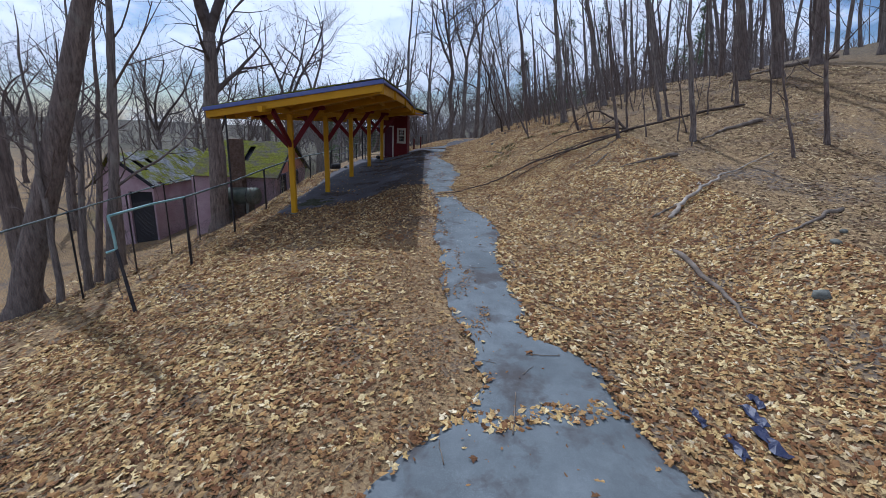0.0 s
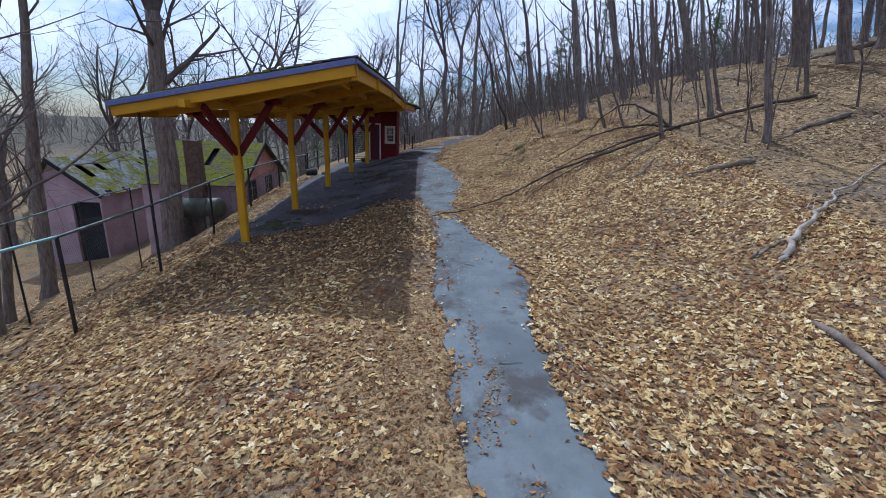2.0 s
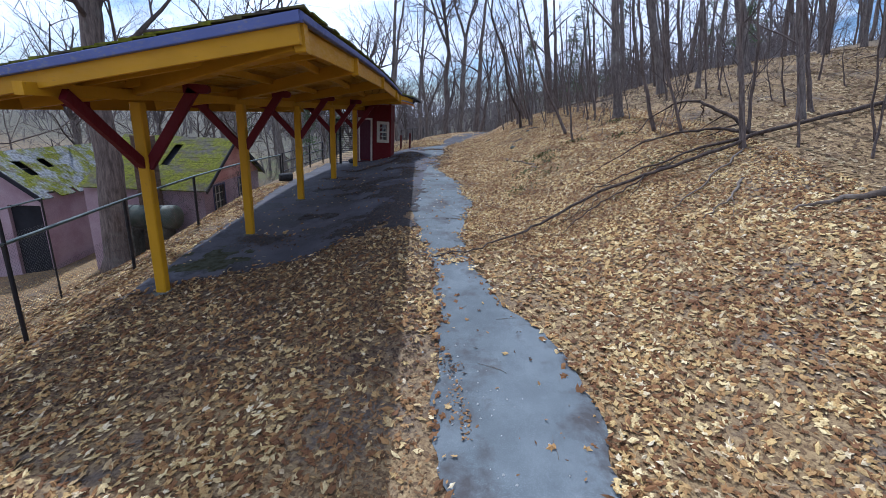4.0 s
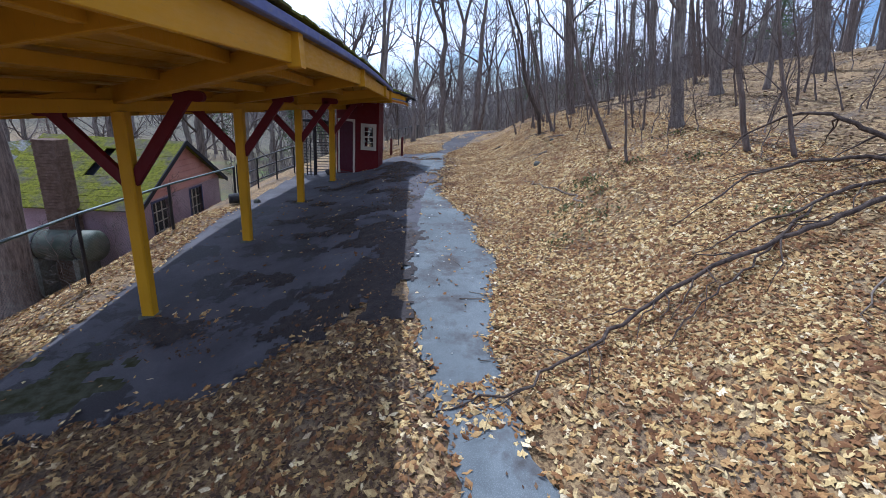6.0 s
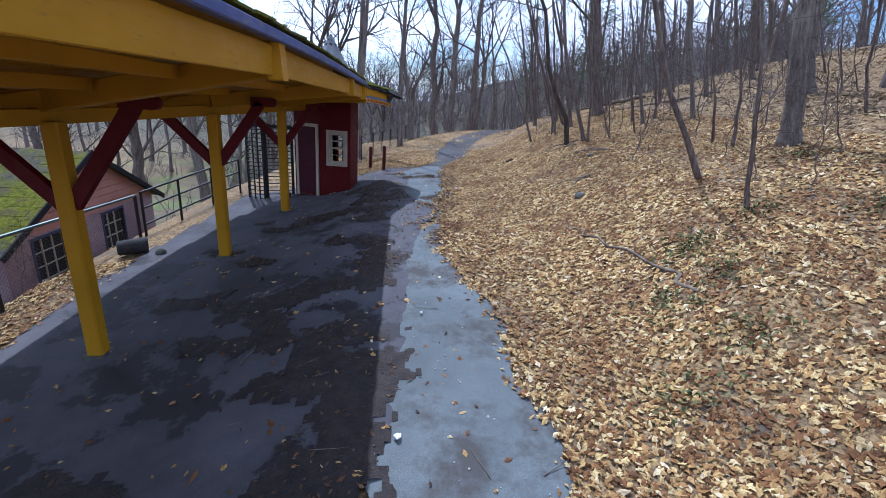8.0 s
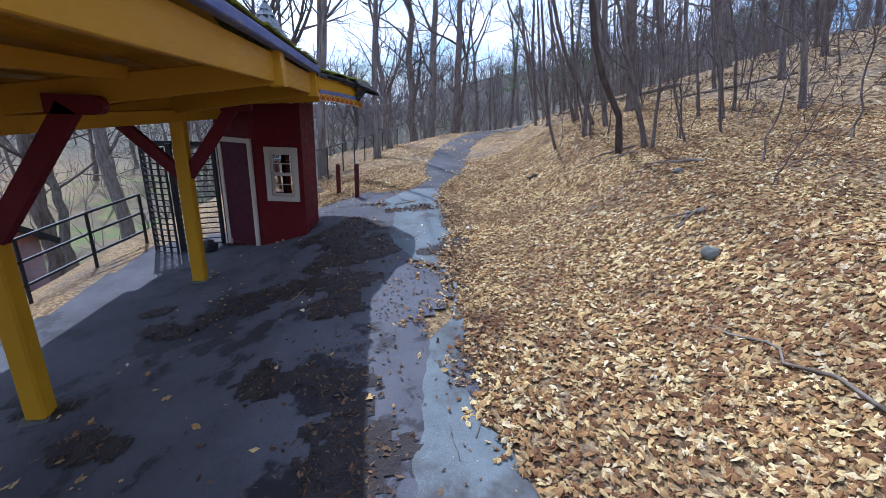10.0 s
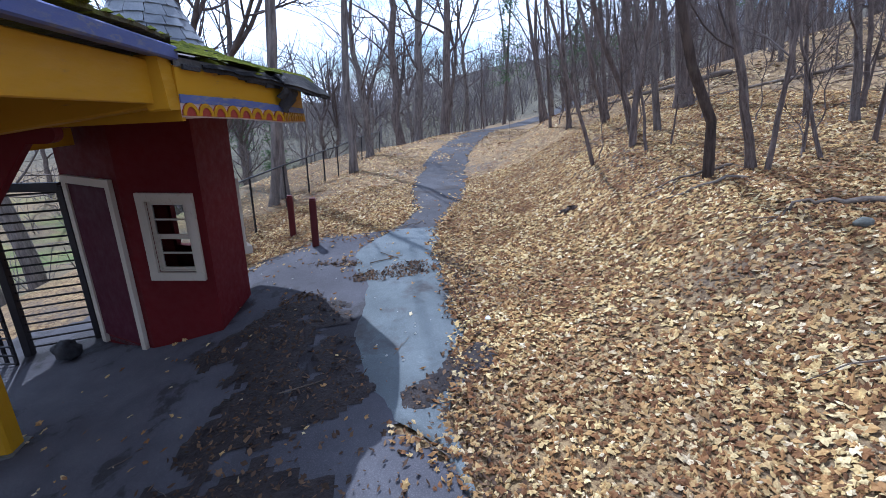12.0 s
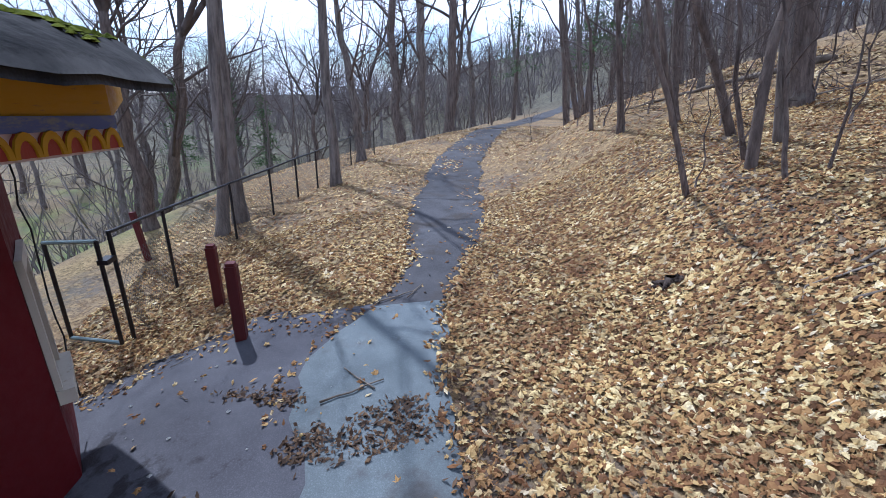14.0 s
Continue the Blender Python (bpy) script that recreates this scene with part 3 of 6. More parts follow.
    for r in range(rows_):
        for c in range(cols):
            y0 = NEAR - 0.12 + (FAR - NEAR + 0.2) * c / cols
            y1 = y0 + (FAR - NEAR + 0.2) / cols * 0.97
            quad = []
            for y in (y0, y1):
                (xl, zl), (xr, zr) = eave(y)
                for f in (r / rows_ - 0.015, (r + 1.25) / rows_):
                    f = min(f, 1.022) + rng.uniform(-0.004, 0.004)
                    quad.append(Vector((xl + f * (xr - xl), skew(y, f), zl + f * (zr - zl) + 0.275 + (0.03 if f < (r + 0.5) / rows_ else 0.0) + rng.uniform(0, 0.012))))
            lift = Vector((0, 0, 0.022))
            s.add(quad + [q + lift for q in quad], [(0, 1, 3, 2), (4, 6, 7, 5), (0, 4, 5, 1), (2, 3, 7, 6), (0, 2, 6, 4), (1, 5, 7, 3)])
    ob = part("roofing", s, "roof", canopy, "weathered shingles overgrown with moss")
    tagged(ob, kind="stuff")
    # moss cushions along the path-side eave
    s = Shape()
    for k in range(900):
        y = rng.uniform(NEAR + 4, FAR - 0.3) if k % 3 else rng.uniform(25, FAR - 0.3)
        (xl, zl), (xr, zr) = eave(y)
        if noise.noise((y * 0.5, 3, 1)) < -0.1 and y < 26:
            continue
        x = xr + rng.uniform(-0.45, 0.07)
        z = under(x, y) + 0.30
        w, h = rng.uniform(0.02, 0.06), rng.uniform(0.008, 0.022)
        s.add([(x - w, y, z), (x, y - w, z), (x + w, y, z), (x, y + w, z), (x + w * 0.3, y, z + h)], [(0, 1, 4), (1, 2, 4), (2, 3, 4), (3, 0, 4)])
    tagged(part("moss_growth", s, "moss", canopy, "bright green moss"), kind="stuff")


build_canopy()

# ---------------------------------------------------------------- the ticket booth
BOOTH = [(-3.16, 30.80), (-2.33, 30.27), (-1.50, 30.15), (-1.38, 31.0), (-1.72, 31.55), (-2.15, 32.2), (-2.75, 32.35), (-3.35, 31.75)]
BOOTH_C = Vector((-2.22, 31.25, 0))
SPIRE = Vector((-2.2, 31.4, 0))


def face_frame(a, b, z0):
    """Axes of a wall face from a to b: along it, out of it, up."""
    a, b = Vector((*a, z0)), Vector((*b, z0))
    t = (b - a).normalized()
    o = Vector((t.y, -t.x, 0))
    return Matrix((( t.x, o.x, 0, a.x), (t.y, o.y, 0, a.y), (0, 0, 1, z0), (0, 0, 0, 1))), (b - a).length


def lining(m, x0, x1, z0, z1, w, d0, d1):
    """A rectangular lining of width w, from depth d0 to d1."""
    s = Shape()
    for d in (d0, d1):
        for q in (0, w):
            s.v += [tuple(m @ Vector(p)) for p in ((x0 + q, d, z0 + q), (x1 - q, d, z0 + q), (x1 - q, d, z1 - q), (x0 + q, d, z1 - q))]
    for i in range(4):
        j = (i + 1) % 4
        s.f += [(i, j, 4 + j, 4 + i), (8 + j, 8 + i, 12 + i, 12 + j), (i, 8 + i, 8 + j, j), (4 + i, 4 + j, 12 + j, 12 + i)]
    return s


def build_booth():
    booth = thing("ticket_booth", "small dark red ticket booth with white-trimmed door and sash window", "booth")
    base, top = 0.30, 3.25
    n = len(BOOTH)
    for i in range(n):
        a, b = BOOTH[i], BOOTH[(i + 1) % n]
        m, length = face_frame(a, b, 0)
        s = Shape()
        if i in (1, 3):                              # the faces with windows have real openings
            x0, x1, z0, z1 = 0.25, 0.67, 1.56, 2.36
            if i == 3:
                x0, x1 = 0.10, 0.46
            for lo, hi in (((0, -0.1, base), (x0, 0, top)), ((x1, -0.1, base), (length, 0, top)), ((x0, -0.1, base), (x1, 0, z0)), ((x0, -0.1, z1), (x1, 0, top))):
                s.box(lo, hi, m)
        elif i in (4, 5):                            # openings at the back, seen through the window
            for lo, hi in (((0, -0.1, base), (0.1, 0, top)), ((length - 0.1, -0.1, base), (length, 0, top)), ((0.1, -0.1, base), (length - 0.1, 0, 1.25)), ((0.1, -0.1, 2.3), (length - 0.1, 0, top))):
                s.box(lo, hi, m)
        else:
            s.box((0, -0.1, base), (length, 0, top), m)
        part("wall_panel", s, "booth_red", booth)
    # door: red leaf, white trim proud of the wall
    m, length = face_frame(BOOTH[0], BOOTH[1], 0)
    s = Shape()
    s.box((0.16, 0.004, 0.62), (0.84, 0.03, 2.48), m)
    door = part("door", s, "plum", booth)
    for lo, hi in (((0.09, 0.004, 0.50), (0.165, 0.05, 2.56)), ((0.835, 0.004, 0.50), (0.91, 0.05, 2.56)), ((0.09, 0.004, 2.49), (0.91, 0.052, 2.575))):
        s = Shape()
        s.box(lo, hi, m)
        part("door_trim", s, "white", door, "chipped white door trim")
    # window: trim, two sashes with bars, glass, and darkness behind
    m, length = face_frame(BOOTH[1], BOOTH[2], 0)
    window = part("window", lining(m, 0.25, 0.67, 1.56, 2.36, 0.014, -0.085, -0.01), "white", booth)
    for lo, hi in (((0.165, 0.004, 1.475), (0.252, 0.04, 2.445)), ((0.668, 0.004, 1.475), (0.755, 0.04, 2.445)), ((0.165, 0.006, 2.358), (0.755, 0.042, 2.447)), ((0.165, 0.006, 1.47), (0.755, 0.046, 1.562))):
        part("window_trim", Shape().box(lo, hi, m), "white", window, "cream white window trim")
    for z, depth in ((1.57, -0.055), (1.955, -0.03)):
        sash = Shape()
        for lo, hi in (((0.262, 0, 0), (0.658, 0.028, 0.035)), ((0.262, 0, 0.36), (0.658, 0.028, 0.40)), ((0.262, 0, 0), (0.297, 0.028, 0.4)), ((0.623, 0, 0), (0.658, 0.028, 0.4)), ((0.297, 0.005, 0.19), (0.623, 0.022, 0.208))):
            sash.box((lo[0], depth + lo[1], z + lo[2]), (hi[0], depth + hi[1], z + hi[2]), m)
        ob = part("sash", sash, "white", window)
        pane = part("pane", Shape().box((0.29, depth + 0.012, z + 0.03), (0.63, depth + 0.016, z + 0.37), m), "glass", ob)
        pane.visible_shadow = False
    # the side window towards the path, with a deep sill
    m, length = face_frame(BOOTH[3], BOOTH[4], 0)
    window = part("window", lining(m, 0.10, 0.46, 1.56, 2.36, 0.014, -0.085, -0.01), "white", booth)
    for lo, hi in (((0.02, 0.004, 1.475), (0.102, 0.04, 2.445)), ((0.458, 0.004, 1.475), (0.54, 0.04, 2.445)), ((0.02, 0.006, 2.358), (0.54, 0.042, 2.447)), ((0.0, 0.006, 1.46), (0.56, 0.10, 1.562))):
        part("window_trim", Shape().box(lo, hi, m), "white", window, "cream white window trim")
    sash = Shape()
    for lo, hi in (((0.112, -0.05, 1.57), (0.448, -0.022, 1.61)), ((0.112, -0.05, 1.94), (0.448, -0.022, 1.98)), ((0.112, -0.05, 2.31), (0.448, -0.022, 2.35)), ((0.112, -0.05, 1.6), (0.145, -0.022, 2.32)), ((0.415, -0.05, 1.6), (0.448, -0.022, 2.32))):
        sash.box(lo, hi, m)
    ob = part("sash", sash, "white", window)
    part("pane", Shape().box((0.14, -0.038, 1.6), (0.42, -0.034, 2.32), m), "glass", ob).visible_shadow = False
    # loose black cable hanging at the booth's corner
    s = Shape()
    s.smooth = True
    a = Vector((*BOOTH[4], 3.0)) + Vector((0.06, 0.02, 0))
    s.tube([a + Vector((0.03 * noise.noise((k * 0.9, 1, 0)) + 0.02, 0.05 * noise.noise((k * 0.7, 4, 0)), -0.17 * k)) for k in range(12)], [0.006] * 12, 5)
    part("cable", s, "torn", booth, "loose black cable")
    # floor and lid of the room
    part("booth_floor", Shape().prism([(*p, 0.52) for p in BOOTH], (0, 0, 0.05)), "slab", booth)
    part("booth_ceiling", Shape().prism([(*p, 3.2) for p in BOOTH], (0, 0, 0.05)), "pink_soffit", booth)
    # roof skirt: facets that carry on from the canopy's eave round the booth
    rim = [(-0.95, 28.45), (-0.72, 28.92), (-0.48, 29.40), (-0.44, 30.48), (-0.95, 31.7), (-1.9, 32.7), (-3.1, 33.0), (-4.1, 32.4), (-4.7, 31.2), (-4.9, 29.9)]
    zr = 3.39
    drop = [0.05, 0.02, -0.03, -0.08, -0.04, -0.04, -0.04, -0.04, -0.04, -0.04]      # the old rim sags towards its far corner

    def slope(a):
        """The axes of one side of the rim, tilted with its sag."""
        m, length = face_frame(rim[a], rim[a + 1], zr + drop[a])
        m[2][0] = (drop[a + 1] - drop[a]) / length
        return m, length

    up = [Vector((BOOTH_C.x + (x - BOOTH_C.x) * 0.42, BOOTH_C.y + (y - BOOTH_C.y) * 0.36, 3.84)) for x, y in rim]
    for i in range(len(rim) - 1):
        a, b = Vector((*rim[i], zr + drop[i] + 0.14)), Vector((*rim[i + 1], zr + drop[i + 1] + 0.14))
        s = Shape()
        quad = [a, b, up[i + 1], up[i]]
        s.add(quad + [q + Vector((0, 0, 0.06)) for q in quad], [(0, 3, 2, 1), (4, 5, 6, 7), (0, 1, 5, 4), (1, 2, 6, 5), (2, 3, 7, 6), (3, 0, 4, 7)])
        part("roof_facet", s, "old_shingle", booth, "old grey shingles with a mossy rim")
        m, length = slope(i)
        part("fascia", Shape().box((0, -0.03, -0.03), (length, 0.0, 0.15), m), "yellow_board", booth)
        if i < 3:
            part("fascia_band", Shape().box((0.0, 0.002, -0.075), (length, 0.012, -0.022), m), "blue", booth, "faded blue painted band")
            count = max(3, int(length / 0.11))
            red, gold = Shape(), Shape()
            for k in range(count):
                c, w = (k + 0.5) * length / count, length / count / 2
                arc = [(c + w * math.cos(q * math.pi / 8), -0.155 + 0.085 * math.sin(q * math.pi / 8)) for q in range(9)]
                red.prism([m @ Vector((x, 0.004, z)) for x, z in arc], m.to_3x3() @ Vector((0, 0.008, 0)))
                ring_line = arc + [(c + (x - c) * 0.66, -0.155 + (z + 0.155) * 0.68) for x, z in reversed(arc)]
                ring_line = [Vector((x, 0.013, z)) for x, z in ring_line]
                gold.prism([m @ p for p in ring_line], m.to_3x3() @ Vector((0, 0.008, 0)))
            part("valance_foot", Shape().box((0.0, -0.02, -0.165), (length, 0.003, -0.06), m), "pink_soffit", booth, "peeling pale strip")
            part("scallop_trim", red, "trim_red", booth, "dark red scalloped valance")
            part("scallop_edge", gold, "yellow_board", booth, "yellow scalloped border")
    part("soffit", Shape().prism([(BOOTH_C.x + (p[0] - BOOTH_C.x) * 0.97, BOOTH_C.y + (p[1] - BOOTH_C.y) * 0.97, zr - 0.13) for p in rim], (0, 0, 0.02)), "pink_soffit", booth, "faded pink soffit boards")
    a, b = Vector((*rim[0], 0)), Vector((*rim[-1], 0))
    part("end_board", Shape().prism([a + Vector((0, 0, 3.25)), b + Vector((0, 0, 3.0)), b + Vector((0, 0, 3.4)), a + Vector((0, 0, 3.56))], (0.01, 0.03, 0)), "yellow_board", booth, "yellow board closing the roof's end")
    # the overhang past the corner: a drooping visor of old felt, lifted and torn along its edge
    rng = random.Random(9)

    def sheet(rows, thick):
        """A sheet through rows of points, with some thickness."""
        s = Shape()
        s.smooth = True
        n, k = len(rows[0]), len(rows) * len(rows[0])
        s.v = [tuple(q) for row in rows for q in row] + [(q[0], q[1], q[2] - thick) for row in rows for q in row]
        face = [(j * n + i, j * n + i + 1, (j + 1) * n + i + 1, (j + 1) * n + i) for j in range(len(rows) - 1) for i in range(n - 1)]
        s.f = face + [tuple(k + q for q in reversed(f)) for f in face]
        for line in ([j * n for j in range(len(rows))], [j * n + n - 1 for j in range(len(rows))], list(range(n)), list(range((len(rows) - 1) * n, len(rows) * n))):
            s.f += [(a, b, b + k, a + k) for a, b in zip(line[:-1], line[1:])]
        return s

    ring = [Vector((*rim[i], zr + drop[i] + 0.19)) for i in range(len(rim))]
    rows = []
    for j in range(25):
        f = 0.45 + 3.1 * j / 24
        i = int(f)
        a, top_ = ring[i].lerp(ring[i + 1], f - i), up[i].lerp(up[i + 1], f - i) + Vector((0, 0, 0.075))
        away = Vector((a.x - top_.x, a.y - top_.y, 0)).normalized()
        past = 0.05 + 0.27 * float(ease(1.7, 2.5, f)) * (1 - 0.4 * float(ease(2.9, 3.5, f)))
        row = []
        for g in (0.0, 0.25, 0.5, 0.75, 0.9, 1.0, 1.08):
            q = top_.lerp(a, min(g, 1.0)) + away * past * max(0.0, (g - 0.5) / 0.5)
            q.z += 0.05 * max(0.0, g - 0.4) * past * 4 - (0.10 * past * 3 + 0.02) * max(0.0, g - 0.9) * 6 + 0.02 * noise.noise((f * 4, g * 3, 1)) + 0.012 * noise.noise((f * 13, g * 9, 3))
            row.append(q)
        rows.append(row)
    part("felt_overhang", sheet(rows, 0.03), "felt", booth, "lifted grey roofing felt drooping past the corner")
    grown = Shape()
    for k in range(5200):
        u, v = rng.uniform(0, 22.9), 6 * rng.random() ** 0.8 * 0.80
        j, g = int(u), int(v)
        q = rows[j][g].lerp(rows[j][g + 1], v - g).lerp(rows[j + 1][g].lerp(rows[j + 1][g + 1], v - g), u - j)
        if noise.noise((q.x * 3.2, q.y * 3.2, 7)) < -0.05 + 0.09 * (v - 2.5):
            continue
        w, h = rng.uniform(0.012, 0.040), rng.uniform(0.006, 0.022)
        grown.add([q + Vector(c) for c in ((-w, 0, 0), (0, -w, 0), (w, 0, 0), (0, w, 0), (0.2 * w, 0, h))], [(0, 1, 4), (1, 2, 4), (2, 3, 4), (3, 0, 4)])
    tagged(part("moss_growth", grown, "moss", booth, "bright green moss"), kind="stuff")
    # crumpled black felt hanging down at the corner
    rows = []
    for j in range(15):
        f = j / 14
        a = ring[1].lerp(ring[2], 0.80 + f / 0.5 * 0.2) if f < 0.5 else ring[2].lerp(ring[3], (f - 0.5) * 0.34)
        away = Vector((0.95, -0.3, 0)) if f < 0.5 else Vector((1.0, 0.05, 0))
        row = []
        for g in range(9):
            h = g / 8
            q = a + away * (0.04 + 0.07 * math.sin(math.pi * h) + 0.05 * noise.noise((f * 7, h * 4, 5)) + 0.03 * noise.noise((f * 17, h * 9, 2)))
            q.z += 0.03 - h * (0.17 + 0.12 * math.sin(math.pi * f) + 0.05 * noise.noise((f * 6, 0, 8)))
            row.append(q)
        rows.append(row)
    part("torn_felt", sheet(rows, 0.012), "torn", booth, "crumpled black torn roofing felt hanging at the corner")
    # splintered dark edge boards under the roof edge
    for k in range(9):
        f = rng.uniform(0.0, 1.9)
        i = int(f)
        a, b = ring[i].lerp(ring[i + 1], f - i), ring[i].lerp(ring[i + 1], min(1.0, f - i + rng.uniform(0.2, 0.5)))
        drop_by = Vector((0.03, 0, -0.035 - rng.uniform(0, 0.035)))
        part("edge_board", Shape().beam(a + drop_by, b + drop_by + Vector((0, 0, rng.uniform(-0.02, 0.02))), 0.02, rng.uniform(0.02, 0.05), 0.004), "torn", booth, "rotten dark edge board")
    s = Shape()
    for k in range(3200):
        i = rng.choice((0, 0, 1, 1, 2, 2, 3))
        f, g = rng.random(), rng.random() ** 2 * (0.16 if i < 2 else 0.55)
        if noise.noise((rim[i][0] * 2 + f * 3, rim[i][1] + f * 2, g * 6)) < -0.12:
            continue
        p = Vector((*rim[i], zr + drop[i] + 0.235)).lerp(Vector((*rim[i + 1], zr + drop[i + 1] + 0.235)), f).lerp(up[i].lerp(up[i + 1], f) + Vector((0, 0, 0.06)), g)
        w, h = rng.uniform(0.015, 0.045), rng.uniform(0.006, 0.02)
        s.add([p + Vector(v) for v in ((-w, 0, 0), (0, -w, 0), (w, 0, 0), (0, w, 0), (0.2 * w, 0, h))], [(0, 1, 4), (1, 2, 4), (2, 3, 4), (3, 0, 4)])
    tagged(part("moss_growth", s, "moss", booth, "bright green moss"), kind="stuff")
    # the slate spire: courses of slates on a steep cone
    spire = part("spire", Shape().tube([SPIRE + Vector((0, 0, 3.7)), SPIRE + Vector((0, 0, 5.0))], [0.68, 0.02], 14), "torn", booth, "steep conical spire of grey slates")
    courses = 11
    for r in range(courses):
        z0, z1 = 3.68 + 1.28 * r / courses, 3.68 + 1.28 * (r + 1.25) / courses
        r0, r1 = 0.72 * (1 - (z0 - 3.68) / 1.34) + 0.012, max(0.015, 0.72 * (1 - (z1 - 3.68) / 1.34))
        count = max(6, int(math.tau * r0 / 0.19))
        for c in range(count):
            a0 = (c + 0.5 * (r % 2)) * math.tau / count
            a1 = a0 + math.tau / count * 0.96
            jag = rng.uniform(-0.02, 0.02)
            pts = [SPIRE + Vector((q * math.cos(a), q * math.sin(a), z)) for q, a, z in ((r0 + 0.02, a0, z0 + jag), (r0 + 0.02, a1, z0 + jag), (r1 + 0.004, a1, z1), (r1 + 0.004, a0, z1))]
            inn = [p + (Vector((SPIRE.x, SPIRE.y, p.z)) - p) * 0.03 for p in pts]
            part("slate", Shape().add(pts + inn, [(0, 1, 2, 3), (4, 7, 6, 5), (0, 4, 5, 1), (1, 5, 6, 2), (2, 6, 7, 3), (3, 7, 4, 0)]), "slate", spire)


build_booth()


# ---------------------------------------------------------------- turnstile
def build_turnstile():
    t = thing("turnstile_gate", "full-height black steel turnstile gate of horizontal bars", "gate")
    y, z0, z1 = 30.95, 0.25, 2.42
    x0, x1 = -4.55, -3.28
    for x in (x0, x1):
        part("upright", Shape().beam((x, y, z0 - 0.1), (x, y, z1), 0.07, 0.07), "steel", t)
    part("upright", Shape().beam((-4.0, y - 0.15, z0 - 0.1), (-4.0, y - 0.15, z1), 0.09, 0.09), "steel", t)
    for z in (z1 - 0.02,):
        part("head_rail", Shape().beam((x0, y, z), (x1, y, z), 0.08, 0.10), "steel", t)
    for k in range(20):
        z = z0 + 0.08 + k * 0.105
        part("bar", Shape().tube([(-3.98, y - 0.15, z), (-3.33, y + 0.02, z + 0.01)], [0.013, 0.013], 6), "steel", t)
    for k in range(18):
        z = z0 + 0.1 + k * 0.115
        part("curved_bar", Shape().tube([(x0, y, z), (-4.42, y - 0.25, z), (-4.2, y - 0.36, z), (-4.0, y - 0.38, z)], [0.013] * 4, 6), "steel", t)
    for a in (0.2, 0.55, 0.9):
        x = x0 + 0.13 + 0.45 * a
        part("cage_upright", Shape().beam((x, y - 0.16 - 0.22 * a, z0 - 0.05), (x, y - 0.16 - 0.22 * a, z1 - 0.05), 0.04, 0.03), "steel", t)
    bag = Shape()
    bag.smooth = True
    c = on(-3.42, 30.55, 0.10)
    pts, rad = [], []
    for k in range(8):
        pts.append(c + Vector((-0.16 + 0.045 * k, 0.02 * math.sin(k), 0.02 * math.sin(2.2 * k))))
        rad.append(0.03 + 0.10 * math.sin(math.pi * (k + 0.5) / 8))
    bag.tube(pts, rad, 9)
    tagged(part("refuse_bag", bag, "torn"), "small black plastic refuse bag on the paving", "bag")


build_turnstile()


# ---------------------------------------------------------------- fences and rails
def wire_mesh(a, b, low, high, cell=0.075):
    """Chain link between two ground points: wires on both diagonals."""
    s = Shape()
    a, b = Vector(a), Vector(b)
    length, tall = (b - a).length, high - low
    n = int((length + tall) / cell)
    for way in (1, -1):
        for k in range(n):
            u0 = k * cell - tall
            p0, p1 = max(u0, 0), min(u0 + tall, length)
            if p1 - p0 < 0.02:
                continue
            q = [(p0, p0 - u0), (p1, p1 - u0)]
            pts = []
            for u, h in q:
                if way < 0:
                    h = tall - h
                p = a.lerp(b, u / length)
                pts.append(p + Vector((0, 0.003 * way, low + h)))
            s.tube(pts, [0.0022, 0.0022], 3, False)
    return s


def build_fence(name, label, points, tall, post_r, rail_mat, post_mat, rails, mesh=True, gap=(0.05, 0.02), cell=0.075):
    f = thing(name, label, "fence")
    tops, high = [], list(tall) if isinstance(tall, (list, tuple)) else [tall] * len(points)
    for (x, y), tall_here in zip(points, high):
        p = on(x, y)
        part("post", Shape().tube([p - Vector((0, 0, 0.15)), p + Vector((0, 0, tall_here))], [post_r, post_r], 8), post_mat, f)
        tops.append(p)
    for h in rails:
        for (a, ha), (b, hb) in zip(zip(tops[:-1], high[:-1]), zip(tops[1:], high[1:])):
            part("rail", Shape().tube([a + Vector((0, 0, h * ha)), b + Vector((0, 0, h * hb))], [post_r * 0.85] * 2, 8), rail_mat, f)
    if mesh:
        for a, b in zip(tops[:-1], tops[1:]):
            part("wire_mesh", wire_mesh(a, b, gap[0], min(high) - gap[1], cell), "wire", f, "sagging chain link wire")
    return f


# along the drop beside the canopy
RAIL_LINE = [(-6.75, 12.4), (-6.75, 15.4), (-6.7, 18.4), (-6.6, 21.4), (-6.4, 24.4), (-6.05, 27.8)]
build_fence("pipe_fence", "chain link fence with a grey pipe top rail beside the canopy",
            RAIL_LINE, [z - height(x, y) for (x, y), z in zip(RAIL_LINE, (0.41, 0.48, 0.66, 0.80, 0.88, 0.91))], 0.036, "rail", "steel", (0.995,))
build_fence("pipe_railing", "black pipe railing with several rails at the paving's edge",
            [(-6.0, 27.95), (-5.75, 29.2), (-5.45, 30.5), (-5.05, 31.6)], 1.06, 0.03, "steel", "steel", (0.26, 0.63, 0.985), mesh=False)
# beyond the booth
build_fence("wire_fence", "black chain link fence beside the leafy path bank",
            [(-2.03, 33.15), (-2.07, 34.5), (-1.72, 36.3), (-1.34, 37.7), (-1.0, 38.9), (-0.65, 39.9), (-0.30, 41.2), (0.1, 43.2), (0.9, 46.0)],
            (1.28, 1.15, 1.05, 0.98, 0.95, 0.92, 0.92, 0.92, 0.92), 0.022, "steel", "steel", (0.985,))


